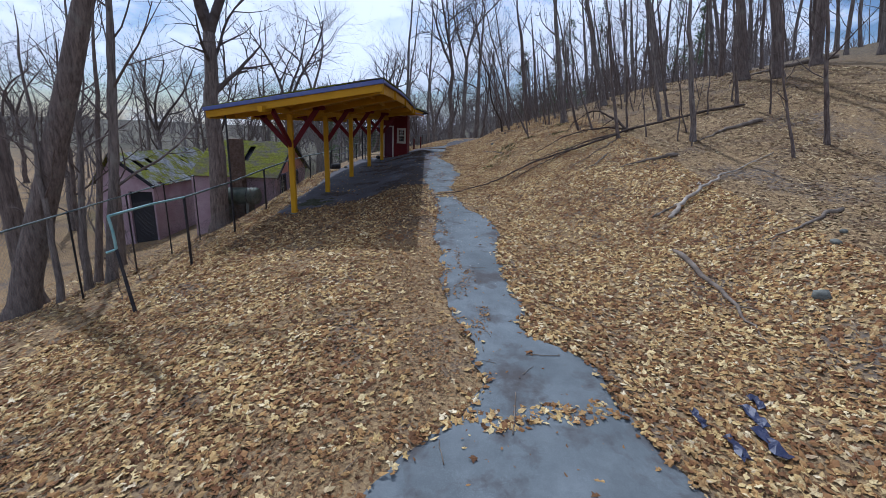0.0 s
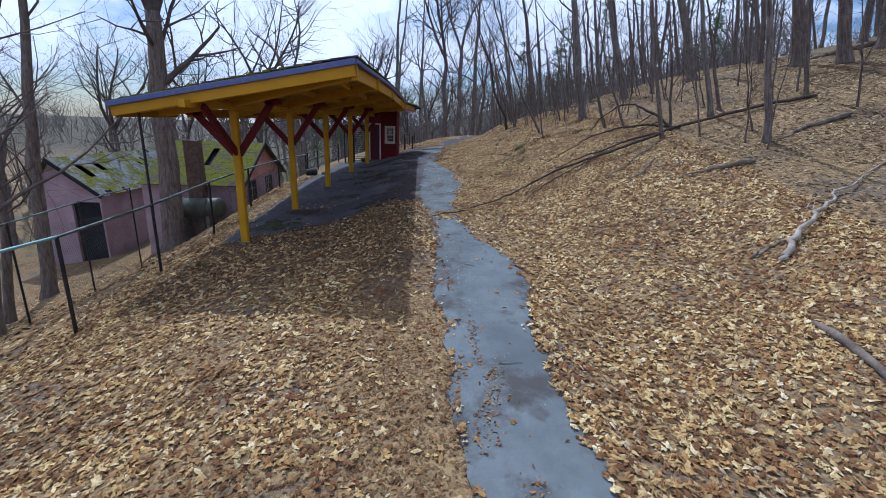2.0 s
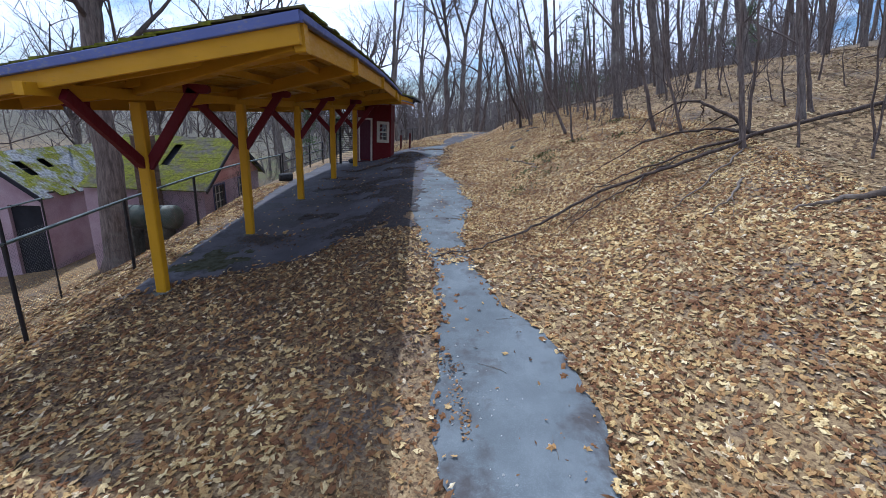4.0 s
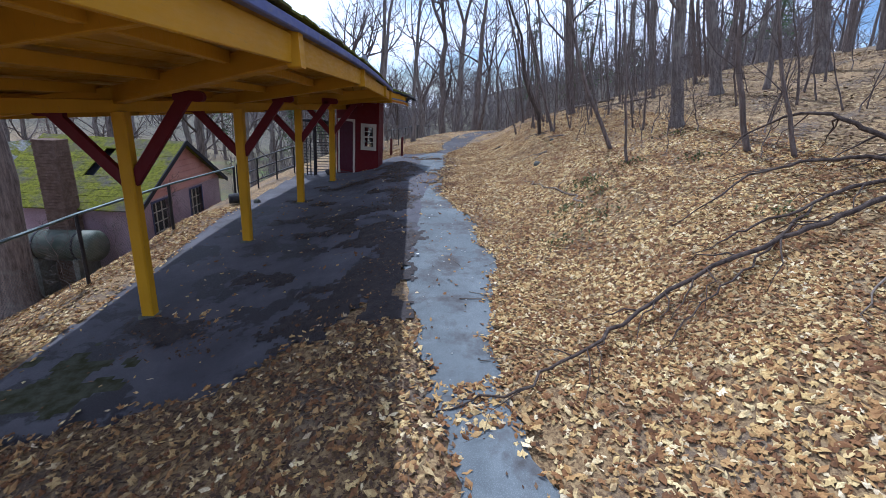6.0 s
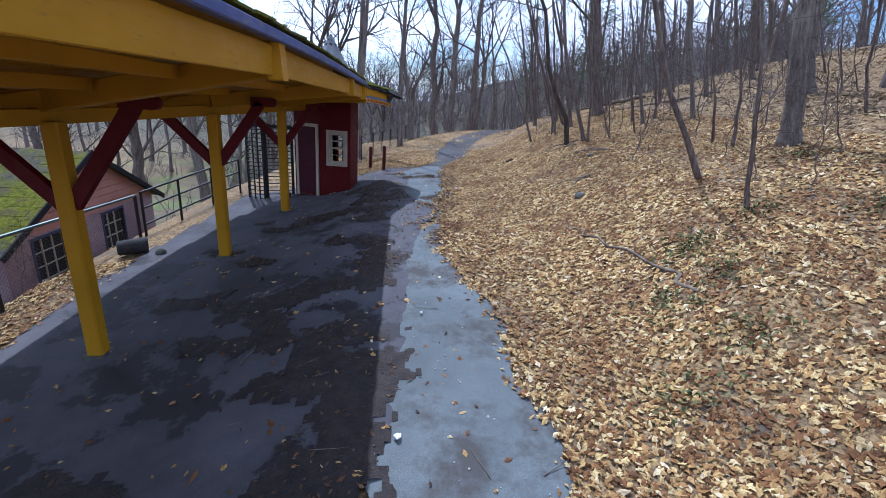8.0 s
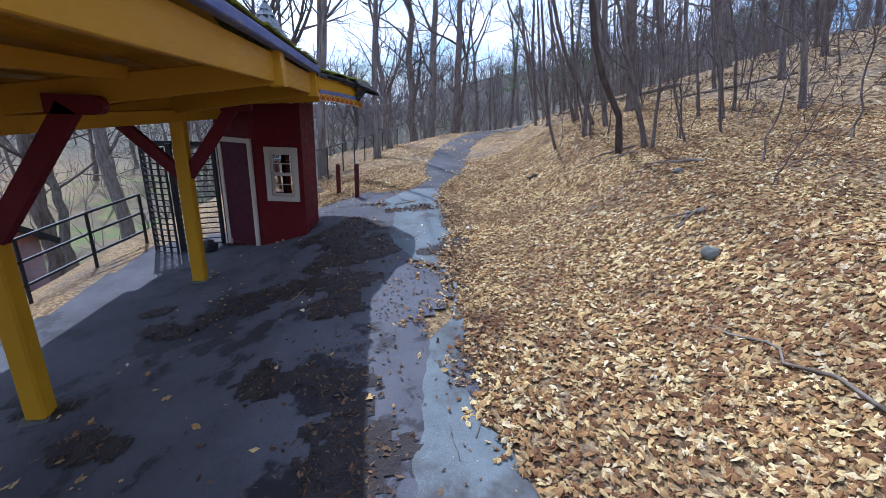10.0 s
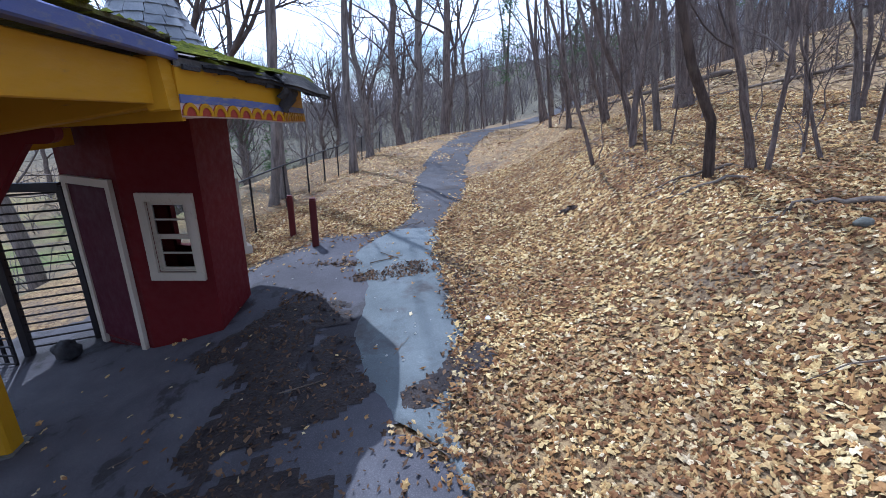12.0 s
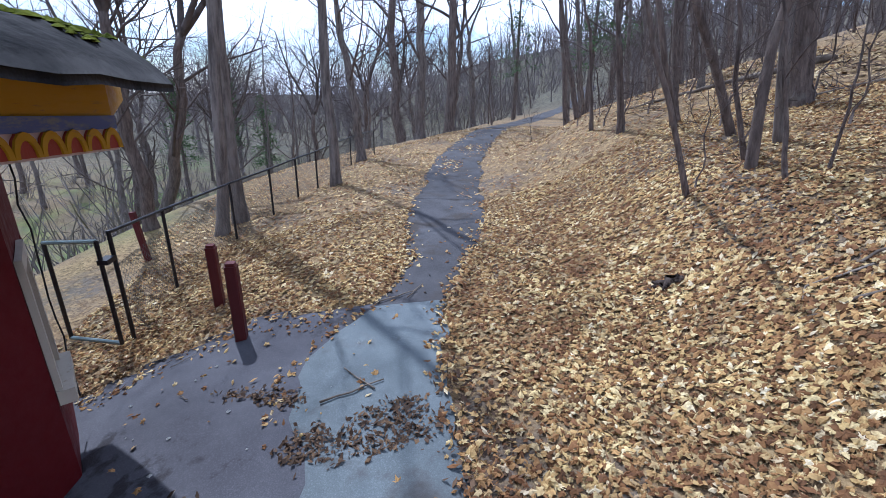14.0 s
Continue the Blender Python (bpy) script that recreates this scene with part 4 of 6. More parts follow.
def build_gate():
    g = thing("wire_gate", "open black pipe gate with sagging wire, rust on its frame", "gate")
    a, b = on(-2.07, 32.98), on(-2.83, 33.42)
    for p in (a, b):
        part("stile", Shape().tube([p + Vector((0, 0, 0.06)), p + Vector((0, 0, 1.24))], [0.022, 0.022], 8), "steel", g)
    for h in (0.07, 1.23):
        part("gate_rail", Shape().tube([a + Vector((0, 0, h)), b + Vector((0, 0, h))], [0.022, 0.022], 8), "rail", g)
    part("latch", Shape().box((-2.10, 32.96, a.z + 0.98), (-2.0, 33.13, a.z + 1.03)), "steel", g)


build_gate()


def build_rail_end():
    """The old handrail's end near the start: leaning post, teal elbow and rail."""
    g = thing("handrail_end", "bent teal pipe handrail end on a leaning dark post", "handrail")
    foot, knee, top = on(-6.42, 9.33), on(-6.75, 9.5), on(-6.85, 9.55)
    knee.z, top.z = -0.30, 0.42
    part("post", Shape().tube([foot - Vector((0, 0, 0.1)), knee], [0.04, 0.034], 8), "steel", g)
    part("elbow", Shape().tube([knee + Vector((-0.16, -0.1, -0.06)), knee, knee.lerp(top, 0.5) + Vector((0.02, 0, 0)), top], [0.03, 0.035, 0.03, 0.03], 8), "teal", g, "teal painted elbow")
    a = Vector((-6.75, 12.4, 0.405))
    part("rail", Shape().tube([top, top.lerp(a, 0.5) + Vector((0, 0, 0.03)), a], [0.03] * 3, 8), "teal", g, "teal painted top rail")


build_rail_end()
LOW_LINE = [(-9.3, 8.5), (-9.9, 12.3), (-10.4, 15.5), (-10.9, 18.6), (-11.3, 21.8)]
build_fence("valley_fence", "old wire fence with a thin grey top rail down the slope",
            LOW_LINE, [-0.08 - height(x, y) for x, y in LOW_LINE], 0.028, "rail", "steel", (0.99,), cell=0.11)


def build_bollards():
    for x, y, h in ((-0.64, 32.33, 0.80), (-1.15, 33.36, 0.76)):
        b = thing("bollard", "square dark red wooden bollard beside the path", "bollard", "bollards by the path")
        p = on(x, y)
        part("shaft", Shape().beam(p - Vector((0, 0, 0.1)), p + Vector((0.0, 0, h - 0.03)), 0.105, 0.105, 0.012), "post_red", b)
        part("cap", Shape().beam(p + Vector((0, 0, h - 0.03)), p + Vector((0, 0, h)), 0.085, 0.085, 0.01), "post_red", b)
    b = thing("red_post", "weathered red wooden post on the slope behind the fence", "post")
    p = on(-3.15, 36.15)
    part("shaft", Shape().beam(p - Vector((0, 0, 0.1)), p + Vector((-0.10, 0, 0.85)), 0.10, 0.08, 0.01), "post_red", b)


build_bollards()


# ---------------------------------------------------------------- the old building below
def build_wing():
    h = thing("pink_outbuilding", "derelict pink outbuilding with mossy gabled roof and dark windows", "building")
    x0, x1, y0, y1, g, e, top = -14.9, -9.7, 28.45, 35.3, -5.6, -0.72, 1.17
    ym = (y0 + y1) / 2
    t = 0.2
    # the gable wall with two window openings
    wins = ((29.38, 30.55, -2.45, -0.86), (32.28, 33.35, -2.5, -0.86))
    s = Shape()
    cuts = [y0, wins[0][0], wins[0][1], wins[1][0], wins[1][1], y1]
    for k in range(5):
        a, b = cuts[k], cuts[k + 1]
        if k in (1, 3):
            w = wins[0] if k == 1 else wins[1]
            s.box((x1 - t, a, g), (x1, b, w[2]))
            s.box((x1 - t, a, w[3]), (x1, b, e))
        else:
            s.box((x1 - t, a, g), (x1, b, e))
    part("gable_wall", s, "pink", h)
    gable = part("gable", Shape().prism([(x1 - t, y0, e), (x1 - t, y1, e), (x1 - t, ym, top)], (t - 0.03, 0, 0)), "dark", h, "dark backing of the gable")
    courses = 8
    for k in range(courses):
        z0, z1 = e + (top - e) * k / courses, e + (top - e) * (k + 0.93) / courses
        in0, in1 = (z0 - e) / (top - e) * (ym - y0), (z1 - e) / (top - e) * (ym - y0)
        board = [(x1 - 0.03, y0 + in0, z0), (x1 - 0.03, y1 - in0, z0), (x1 - 0.045, y1 - in1, z1), (x1 - 0.045, y0 + in1, z1)]
        part("siding_board", Shape().prism(board, (0.045, 0, 0)), "pink_board", gable, "faded pink siding board")
    part("side_wall", Shape().box((x0, y0, g), (x1 - t, y0 + t, e)), "pink", h)
    part("side_wall", Shape().box((x0, y1 - t, g), (x1 - t, y1, e)), "pink", h)
    part("back_wall", Shape().box((x0, y0 + t, g), (x0 + t, y1 - t, e)), "pink", h)
    for ya, yb, za, zb in wins:
        # black sheet behind the bars paints the unlit room
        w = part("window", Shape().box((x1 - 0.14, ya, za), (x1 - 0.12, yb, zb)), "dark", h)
        fr = Shape()
        for lo, hi in (((ya - 0.06, za - 0.06), (yb + 0.06, za)), ((ya - 0.06, zb), (yb + 0.06, zb + 0.07)), ((ya - 0.06, za), (ya, zb)), ((yb, za), (yb + 0.06, zb))):
            fr.box((x1 - 0.1, lo[0], lo[1]), (x1 + 0.03, hi[0], hi[1]))
        part("window_frame", fr, "navy", w, "navy blue window frame")
        for k in (1, 2):
            y = ya + (yb - ya) * k / 3
            part("glazing_bar", Shape().box((x1 - 0.1, y - 0.015, za), (x1 - 0.06, y + 0.015, zb)), "white", w)
        for k in (1, 2, 3):
            z = za + (zb - za) * k / 4
            part("glazing_bar", Shape().box((x1 - 0.098, ya, z - 0.014), (x1 - 0.062, yb, z + 0.014)), "white", w)
    # two roof slopes with thickness, moss-grown, one with a hole
    for side in (-1, 1):
        ye = y0 - 0.35 if side < 0 else y1 + 0.35
        ze = e - 0.35 * (top - e) / (ym - y0)
        s = Shape()
        cols, rows_ = 30, 12
        rng = random.Random(3 + side)
        for i in range(cols):
            for j in range(rows_):
                xa, xb = x0 + (x1 + 0.3 - x0) * i / cols, x0 + (x1 + 0.3 - x0) * (i + 1.0) / cols
                if side < 0 and i in (15, 16) and 5 <= j <= 9:
                    continue
                f0, f1 = j / rows_, (j + 1.15) / rows_
                lift = 0.05 + rng.uniform(0, 0.008)
                q = [Vector((x, ye + (ym - ye) * min(f, 1), ze + (top - ze) * min(f, 1) + lift + (0.008 if f == f0 else 0))) for x in (xa, xb) for f in (f0, f1)]
                dn = Vector((0, 0, -0.04))
                s.add(q + [p + dn for p in q], [(0, 1, 3, 2), (4, 6, 7, 5), (0, 4, 5, 1), (2, 3, 7, 6), (0, 2, 6, 4), (1, 5, 7, 3)])
        roof = part("roof_slope", s, "roof", h, "moss-covered shingles")
        tagged(roof, kind="stuff")
        part("barge_board", Shape().beam((x1 + 0.28, ye, ze), (x1 + 0.28, ym, top + 0.02), 0.05, 0.17), "dark", roof)
    # black block added under the roof, so its hole shows painted shade
    part("loft_shade_fill", Shape().prism([(x0 + 0.2, y0 + 0.3, e), (x0 + 0.2, y1 - 0.3, e), (x0 + 0.2, ym, top - 0.25)], (x1 - x0 - 0.5, 0, 0)), "dark", h)


def build_barn():
    h = thing("pink_barn", "larger pink barn with holes in its mossy roof", "building")
    x0, x1, y0, y1, g, e, top = -22.6, -18.9, 31.0, 42.0, -7.0, -1.9, 0.0
    xm = (x0 + x1) / 2 - 0.6
    t = 0.25
    da, db, dz = -20.6, -19.0, -2.45
    s = Shape()
    s.box((x0, y0, g), (da, y0 + t, e))
    s.box((db, y0, g), (x1, y0 + t, e))
    s.box((da, y0, dz), (db, y0 + t, e))
    part("gable_wall", s, "pink", h)
    part("gable", Shape().prism([(x0, y0, e), (x1, y0, e), (xm, y0, top)], (0, t, 0)), "pink", h)
    # black sheet across the opening paints the shade indoors
    part("doorway", Shape().box((da, y0 + 0.18, g), (db, y0 + 0.2, dz)), "dark", h, "black sheet painting the shade inside the open doorway")
    part("side_wall", Shape().box((x1 - t, y0 + t, g), (x1, y1, e)), "pink", h)
    part("side_wall", Shape().box((x0, y0 + t, g), (x0 + t, y1, e)), "pink", h)
    part("back_wall", Shape().box((x0 + t, y1 - t, g), (x1 - t, y1, e)), "pink", h)
    rng = random.Random(5)
    for xe in (x0 - 0.3, x1 + 0.35):
        s = Shape()
        cols, rows_ = 46, 9
        for i in range(cols):
            for j in range(rows_):
                if xe > xm and ((i in (5, 6) and 4 <= j <= 6) or (i in (11, 12) and 5 <= j <= 6) or (i in (3, 4) and j < 1) or rng.random() < 0.02):
                    continue
                ya, yb = y0 - 0.4 + (y1 - y0 + 0.6) * i / cols, y0 - 0.4 + (y1 - y0 + 0.6) * (i + 0.985) / cols
                f0, f1 = j / rows_, (j + 1.12) / rows_
                q = [Vector((xe + (xm - xe) * min(f, 1), y, e - 0.2 + (top - e + 0.2) * min(f, 1) + 0.06 + rng.uniform(0, 0.03))) for y in (ya, yb) for f in (f0, f1)]
                dn = Vector((0, 0, -0.05))
                s.add(q + [p + dn for p in q], [(0, 1, 3, 2), (4, 6, 7, 5), (0, 4, 5, 1), (2, 3, 7, 6), (0, 2, 6, 4), (1, 5, 7, 3)])
        tagged(part("roof_slope", s, "barn_roof", h, "mossy roofing with missing sheets"), kind="stuff")
    # black block added in the loft: painted shade behind the missing sheets
    part("loft_shade_fill", Shape().prism([(x0 + 0.3, y0 + 0.3, e - 0.1), (x1 - 0.3, y0 + 0.3, e - 0.1), (xm, y0 + 0.3, top - 0.35)], (0, y1 - y0 - 0.6, 0)), "dark", h)
    part("barge_board", Shape().beam((x1 + 0.35, y0 - 0.42, e - 0.17), (xm, y0 - 0.42, top + 0.03), 0.06, 0.22), "dark", h)


def build_chimney():
    c = thing("chimney", "square weathered brick chimney beside the outbuilding", "chimney")
    x, y, a = -11.75, 27.95, 0.33
    for k in range(53):
        z = -4.1 + k * 0.105
        s = Shape()
        s.box((x - a + 0.01 * (k % 2), y - a, z), (x + a, y + a - 0.01 * (k % 2), z + 0.092))
        part("brick_course", s, "brick", c)
    part("core", Shape().box((x - a + 0.03, y - a + 0.03, -4.3), (x + a - 0.03, y + a - 0.03, 1.42)), "brick", c)


def build_tank():
    t = thing("fuel_tank", "old green cylindrical fuel tank lying beside the outbuilding", "tank")
    a, b, r = Vector((-12.7, 27.6, -2.0)), Vector((-10.5, 27.4, -1.9)), 0.52
    w = (b - a).normalized()
    s = Shape()
    s.smooth = True
    s.tube([a - w * 0.16, a - w * 0.1, a, b, b + w * 0.1, b + w * 0.16], [r * 0.5, r * 0.85, r, r, r * 0.85, r * 0.5], 24)
    part("shell", s, "tank", t)
    for f in (0.2, 0.8):
        p = a.lerp(b, f)
        part("saddle", Shape().box((p.x - 0.08, p.y - 0.5, height(p.x, p.y) - 0.8), (p.x + 0.08, p.y + 0.5, p.z - 0.35)), "stone", t)
        part("band", Shape().tube([p - w * 0.03, p + w * 0.03], [r + 0.012] * 2, 24), "steel", t)


build_wing()
build_barn()
build_chimney()
build_tank()
p = on(-5.45, 26.45)
can = Shape()
can.smooth = True
can.tube([p + Vector((-0.24, -0.12, 0.14)), p + Vector((-0.22, -0.11, 0.14)), p + Vector((0.2, 0.12, 0.17)), p + Vector((0.22, 0.13, 0.17))], [0.13, 0.15, 0.165, 0.15], 16)
tagged(part("drum", can, "torn"), "short black plastic drum lying by the railing", "drum")


# ---------------------------------------------------------------- trees
def bough(shape, rng, start, way, length, radius, level, deep, spread, climb=0.10, wander=0.20, counts=(5, 4, 4, 3)):
    """A sinuous limb and all that grows from it."""
    n = max(3, min(8, int(length / (0.55 + 0.25 * level)) + 2)) if level < 3 else 3
    pts, rad = [Vector(start)], [radius]
    d = Vector(way).normalized()
    curl = Vector((rng.uniform(-1, 1), rng.uniform(-1, 1), rng.uniform(-1, 1)))
    for k in range(1, n):
        curl = curl * 0.45 + Vector((rng.uniform(-1, 1), rng.uniform(-1, 1), rng.uniform(-1, 1)))
        d = (d + curl * wander + Vector((0, 0, climb))).normalized()
        pts.append(pts[-1] + d * (length / (n - 1)))
        rad.append(max(0.004, radius * (1 - 0.70 * k / (n - 1))))
    shape.tube(pts, rad, (7, 5, 4, 3, 3)[min(level, 4)], False)
    if level >= deep:
        return
    count = counts[min(level, 3)]
    for k in range(count):
        f = 0.22 + 0.78 * (k + rng.random()) / count
        i = min(int(f * (n - 1)), n - 2)
        at = pts[i].lerp(pts[i + 1], f * (n - 1) - i)
        t = (pts[i + 1] - pts[i]).normalized()
        a = rng.uniform(0, math.tau)
        side = t.orthogonal().normalized()
        side = side * math.cos(a) + t.cross(side) * math.sin(a)
        bough(shape, rng, at, t * rng.uniform(0.45, 0.9) + side * spread, length * rng.uniform(0.42, 0.72) * (1.15 - 0.35 * f),
              max(0.004, rad[i] * rng.uniform(0.45, 0.70)), level + 1, deep, spread, climb, wander * 1.1, counts)


def tree_meshes(name, seed, tall, radius, deep=3, lean=(0, 0), low=0.45, wander=0.07, spread=0.75, forks=0, bark="bark_grey", bow=0.0, bends=1.6, limbs=9, counts=(5, 4, 4, 3), reach=0.30):
    """Trunk and crown meshes of one bare tree; forks: how many leaders the trunk parts into."""
    rng = random.Random(seed)
    trunk, crown = Shape(), Shape()
    trunk.smooth = crown.smooth = True
    n = 14
    stem = 0.55 if forks else 1.0
    pts, rad = [], []
    drift = Vector((0, 0, 0))
    for k in range(n):
        f = k / (n - 1)
        drift += Vector((rng.uniform(-1, 1), rng.uniform(-1, 1), 0)) * (wander * tall * 0.04) if k else Vector((0, 0, 0))
        drift *= 0.85
        pts.append(Vector((lean[0] * f * tall * stem + bow * math.sin(math.pi * f * bends), lean[1] * f * tall * stem, f * tall * stem - (0.25 if k == 0 else 0))) + drift)
        rad.append(radius * (((1.45 if radius > 0.12 else 1.2) if k == 0 else 1.0) * (1 - f * stem) ** 0.75 + 0.04))
    for lift, swell in ((0.45, 1.06), (0.12, 1.30 if radius > 0.12 else 1.16)):
        pts.insert(1, pts[0].lerp(pts[1], (lift + 0.25) / (pts[1].z + 0.25)) if lift < 0.4 else pts[0].lerp(pts[1], min(0.8, 0.7 / (pts[1].z + 0.25))))
        rad.insert(1, radius * swell)
    trunk.tube(pts, rad, 12 if radius > 0.12 else 8)
    top = (pts[-1] - pts[-2]).normalized()
    for k in range(forks):
        a = math.tau * k / forks + rng.uniform(-0.5, 0.5)
        way = top + Vector((math.cos(a), math.sin(a), 0)) * rng.uniform(0.35, 0.6)
        bough(crown, rng, pts[-1] - top * 0.1, way, tall * rng.uniform(0.42, 0.55), rad[-1] * rng.uniform(0.72, 0.9), 0, deep, spread, 0.10, 0.16, counts)
    for k in range(limbs):
        f = low + (0.98 - low) * (k + rng.random()) / limbs
        i = min(int(f * (n - 1)) + 2, n)
        t = (pts[i + 1] - pts[i]).normalized() if i < n + 1 else top
        a = k * 2.4 + rng.uniform(-0.6, 0.6)
        way = t * rng.uniform(0.35, 0.9) + Vector((math.cos(a), math.sin(a), 0)) * spread
        bough(crown, rng, pts[i], way, tall * rng.uniform(0.6, 1.1) * reach * (1.15 - 0.6 * max(0, f - low)), rad[i] * rng.uniform(0.26, 0.46), 1, deep, spread, 0.10, 0.20, counts)
    return trunk.mesh(name + "_trunk", bark), crown.mesh(name + "_crown", "twig" if bark == "bark_grey" else "dark_twig")


def plant(meshes, x, y, turn=0.0, size=1.0, label="", group="", name="tree", sink=0.0, tilt=(0, 0)):
    t = thing(name, label, "tree", group)
    part("trunk", meshes[0], "", t)
    part("crown", meshes[1], "", t)
    t.matrix_world = Matrix.Translation(on(x, y, -sink)) @ pose(0, 0, 0, tilt[0], tilt[1], 0) @ pose(0, 0, 0, 0, 0, turn) @ Matrix.Scale(size, 4)
    return t


TALL = "tall bare grey-barked tree on the leafy slope"
WOOD = "trees of the leafless wood"
FEW = (4, 3, 3, 2)
# kinds of tree that stand many times
big = [tree_meshes("big_tree", 11 + k, 17.0, 0.30, 3, (0.02 * (k - 1), 0.02), 0.34, 0.16, limbs=8, counts=FEW, bark="bark_grey" if k else "bark_brown") for k in range(3)]
mid = [tree_meshes("mid_tree", 31 + k, 13.0, 0.15, 3, (0.02 * (k - 1), 0.0), 0.28, 0.18, bark="bark_grey" if k % 2 else "bark_brown", limbs=8, counts=FEW) for k in range(4)]
slim = [tree_meshes("slim_tree", 41 + k, 15.0, 0.13, 3, (0.02 * (k - 1), 0.0), 0.32, 0.20, limbs=7, counts=FEW, bark="bark_brown" if k == 1 else "bark_grey") for k in range(3)]
thin = [tree_meshes("sapling", 51 + k, 7.5, 0.06, 3, (0.04 * (k - 1.5), 0.03), 0.22, 0.35, bark="bark_brown", limbs=7, counts=(3, 3, 3, 2)) for k in range(4)]
shrub = [tree_meshes("shrub", 71 + k, 2.2, 0.014, 3, (0.2, 0.1 * k), 0.12, 0.8, bark="bark_brown", counts=(4, 4, 3, 2)) for k in range(2)]
wide = [tree_meshes("wide_tree", 61 + k, 15.0, 0.26, 3, (0.05 * (k - 1), 0.02), 0.45, 0.25, 0.85, 2 + k % 2, "bark_brown" if k % 2 else "bark_grey", limbs=5, counts=(7, 5, 4, 3)) for k in range(4)]
BASE = {id(big): 0.30, id(mid): 0.15, id(slim): 0.13, id(thin): 0.06, id(wide): 0.26}


def stand(kind, x, y, r, turn, tilt=(0, 0), label=TALL):
    """Plant one of a kind so that its trunk has the radius r at the foot."""
    plant(kind[int(turn * 7) % len(kind)], x, y, turn * 57.3, (r / BASE[id(kind)]) ** 0.9, label, WOOD, tilt=tilt)


# trees of the slope that can be told apart, from the start onwards: place, radius, lean towards the path
LEAN = "thin bare sapling leaning downhill over the leaves"
for k, (kind, x, y, r, lean_by, label) in enumerate((
        (mid, 8.0, 19.2, 0.066, 12, TALL), (mid, 10.0, 17.1, 0.096, 12, TALL), (mid, 10.25, 20.3, 0.090, 13, TALL), (mid, 10.75, 20.6, 0.058, 15, TALL),
        (thin, 8.7, 20.1, 0.046, 15, LEAN), (mid, 13.5, 20.2, 0.070, 16, TALL), (thin, 7.7, 21.5, 0.043, 18, LEAN), (thin, 7.3, 22.3, 0.062, 16, LEAN),
        (big, 16.4, 24.4, 0.245, 15, TALL), (big, 17.2, 23.0, 0.235, 15, TALL), (thin, 11.7, 14.2, 0.046, 22, LEAN), (mid, 13.4, 15.0, 0.075, 14, TALL),
        (big, 7.5, 25.7, 0.160, 14, TALL), (big, 11.1, 29.6, 0.192, 15, TALL), (big, 14.4, 28.9, 0.235, 16, TALL), (mid, 11.9, 28.2, 0.090, 12, TALL),
        (mid, 8.1, 29.8, 0.056, 13, TALL), (thin, 9.5, 34.1, 0.056, 13, TALL), (mid, 13.2, 34.5, 0.085, 18, TALL), (thin, 6.05, 35.7, 0.056, 18, LEAN),
        (big, 7.4, 34.7, 0.167, 13, "stout grey-barked tree on the leafy slope"), (mid, 7.15, 30.7, 0.048, 15, TALL), (mid, 10.45, 32.9, 0.077, 14, TALL),
        (thin, 7.7, 31.1, 0.034, 13, TALL), (thin, 7.2, 31.5, 0.031, 10, TALL), (mid, 5.55, 36.55, 0.058, 11, TALL), (mid, 6.25, 35.9, 0.053, 10, TALL),
        (thin, 5.46, 37.6, 0.040, 13, LEAN), (mid, 5.23, 30.32, 0.051, 18, "slim grey tree beside a dark curving one"), (mid, 8.4, 38.2, 0.070, 12, TALL),
        (big, 9.4, 40.5, 0.147, 12, TALL), (mid, 6.6, 40.6, 0.075, 12, TALL), (slim, 7.4, 42.0, 0.064, 11, TALL), (slim, 6.9, 38.9, 0.043, 12, TALL),
        (mid, 15.0, 36.6, 0.075, 14, TALL), (big, 13.2, 38.5, 0.160, 14, TALL), (slim, 11.2, 36.2, 0.053, 13, TALL), (slim, 12.4, 31.6, 0.053, 14, TALL))):
    stand(kind, x, y, r, k * 1.37 % 6.2, ((k * 5 % 7) - 3, -lean_by * (0.85 + 0.07 * (k * 3 % 5))), label)
wavy = tree_meshes("wavy_tree", 95, 9.0, 0.058, 3, (-0.12, 0.02), 0.42, 0.6, bark="bark_brown", bow=0.16)
plant(wavy, 5.12, 32.9, 20, 1.0, "dark wavy-trunked tree on the leafy slope", WOOD, tilt=(0, -7))
smooth_tree = tree_meshes("smooth_tree", 96, 12.0, 0.066, 3, (0.0, 0.02), 0.35, 0.12)
plant(smooth_tree, 5.95, 33.4, 100, 1.0, "slim pale grey tree with a flared foot", WOOD, tilt=(0, -12))
leaning = tree_meshes("leaning_tree", 97, 10.0, 0.055, 3, (-0.36, 0.10), 0.32, 0.30, bark="bark_brown", bow=-0.25)
bent = tree_meshes("bent_tree", 99, 9.5, 0.066, 3, (-0.16, 0.04), 0.36, 0.3, bark="branch", bow=0.13, bends=6.6)
plant(bent, 4.82, 30.55, 0, 1.0, "dark tree with a bent trunk beside the path", WOOD, tilt=(0, -10))
leaning_b = tree_meshes("leaning_sapling", 98, 7.0, 0.034, 3, (-0.46, 0.05), 0.32, 0.3, bark="bark_brown")
plant(leaning_b, 4.52, 33.0, 0, 1.0, "slender dark sapling leaning over the path", WOOD)
plant(leaning, 5.42, 25.0, 10, 0.95, "slender dark tree leaning over the path", WOOD, tilt=(0, -5))
plant(leaning, 6.1, 34.3, 25, 1.1, "slender dark tree leaning over the path", WOOD, tilt=(0, -6))
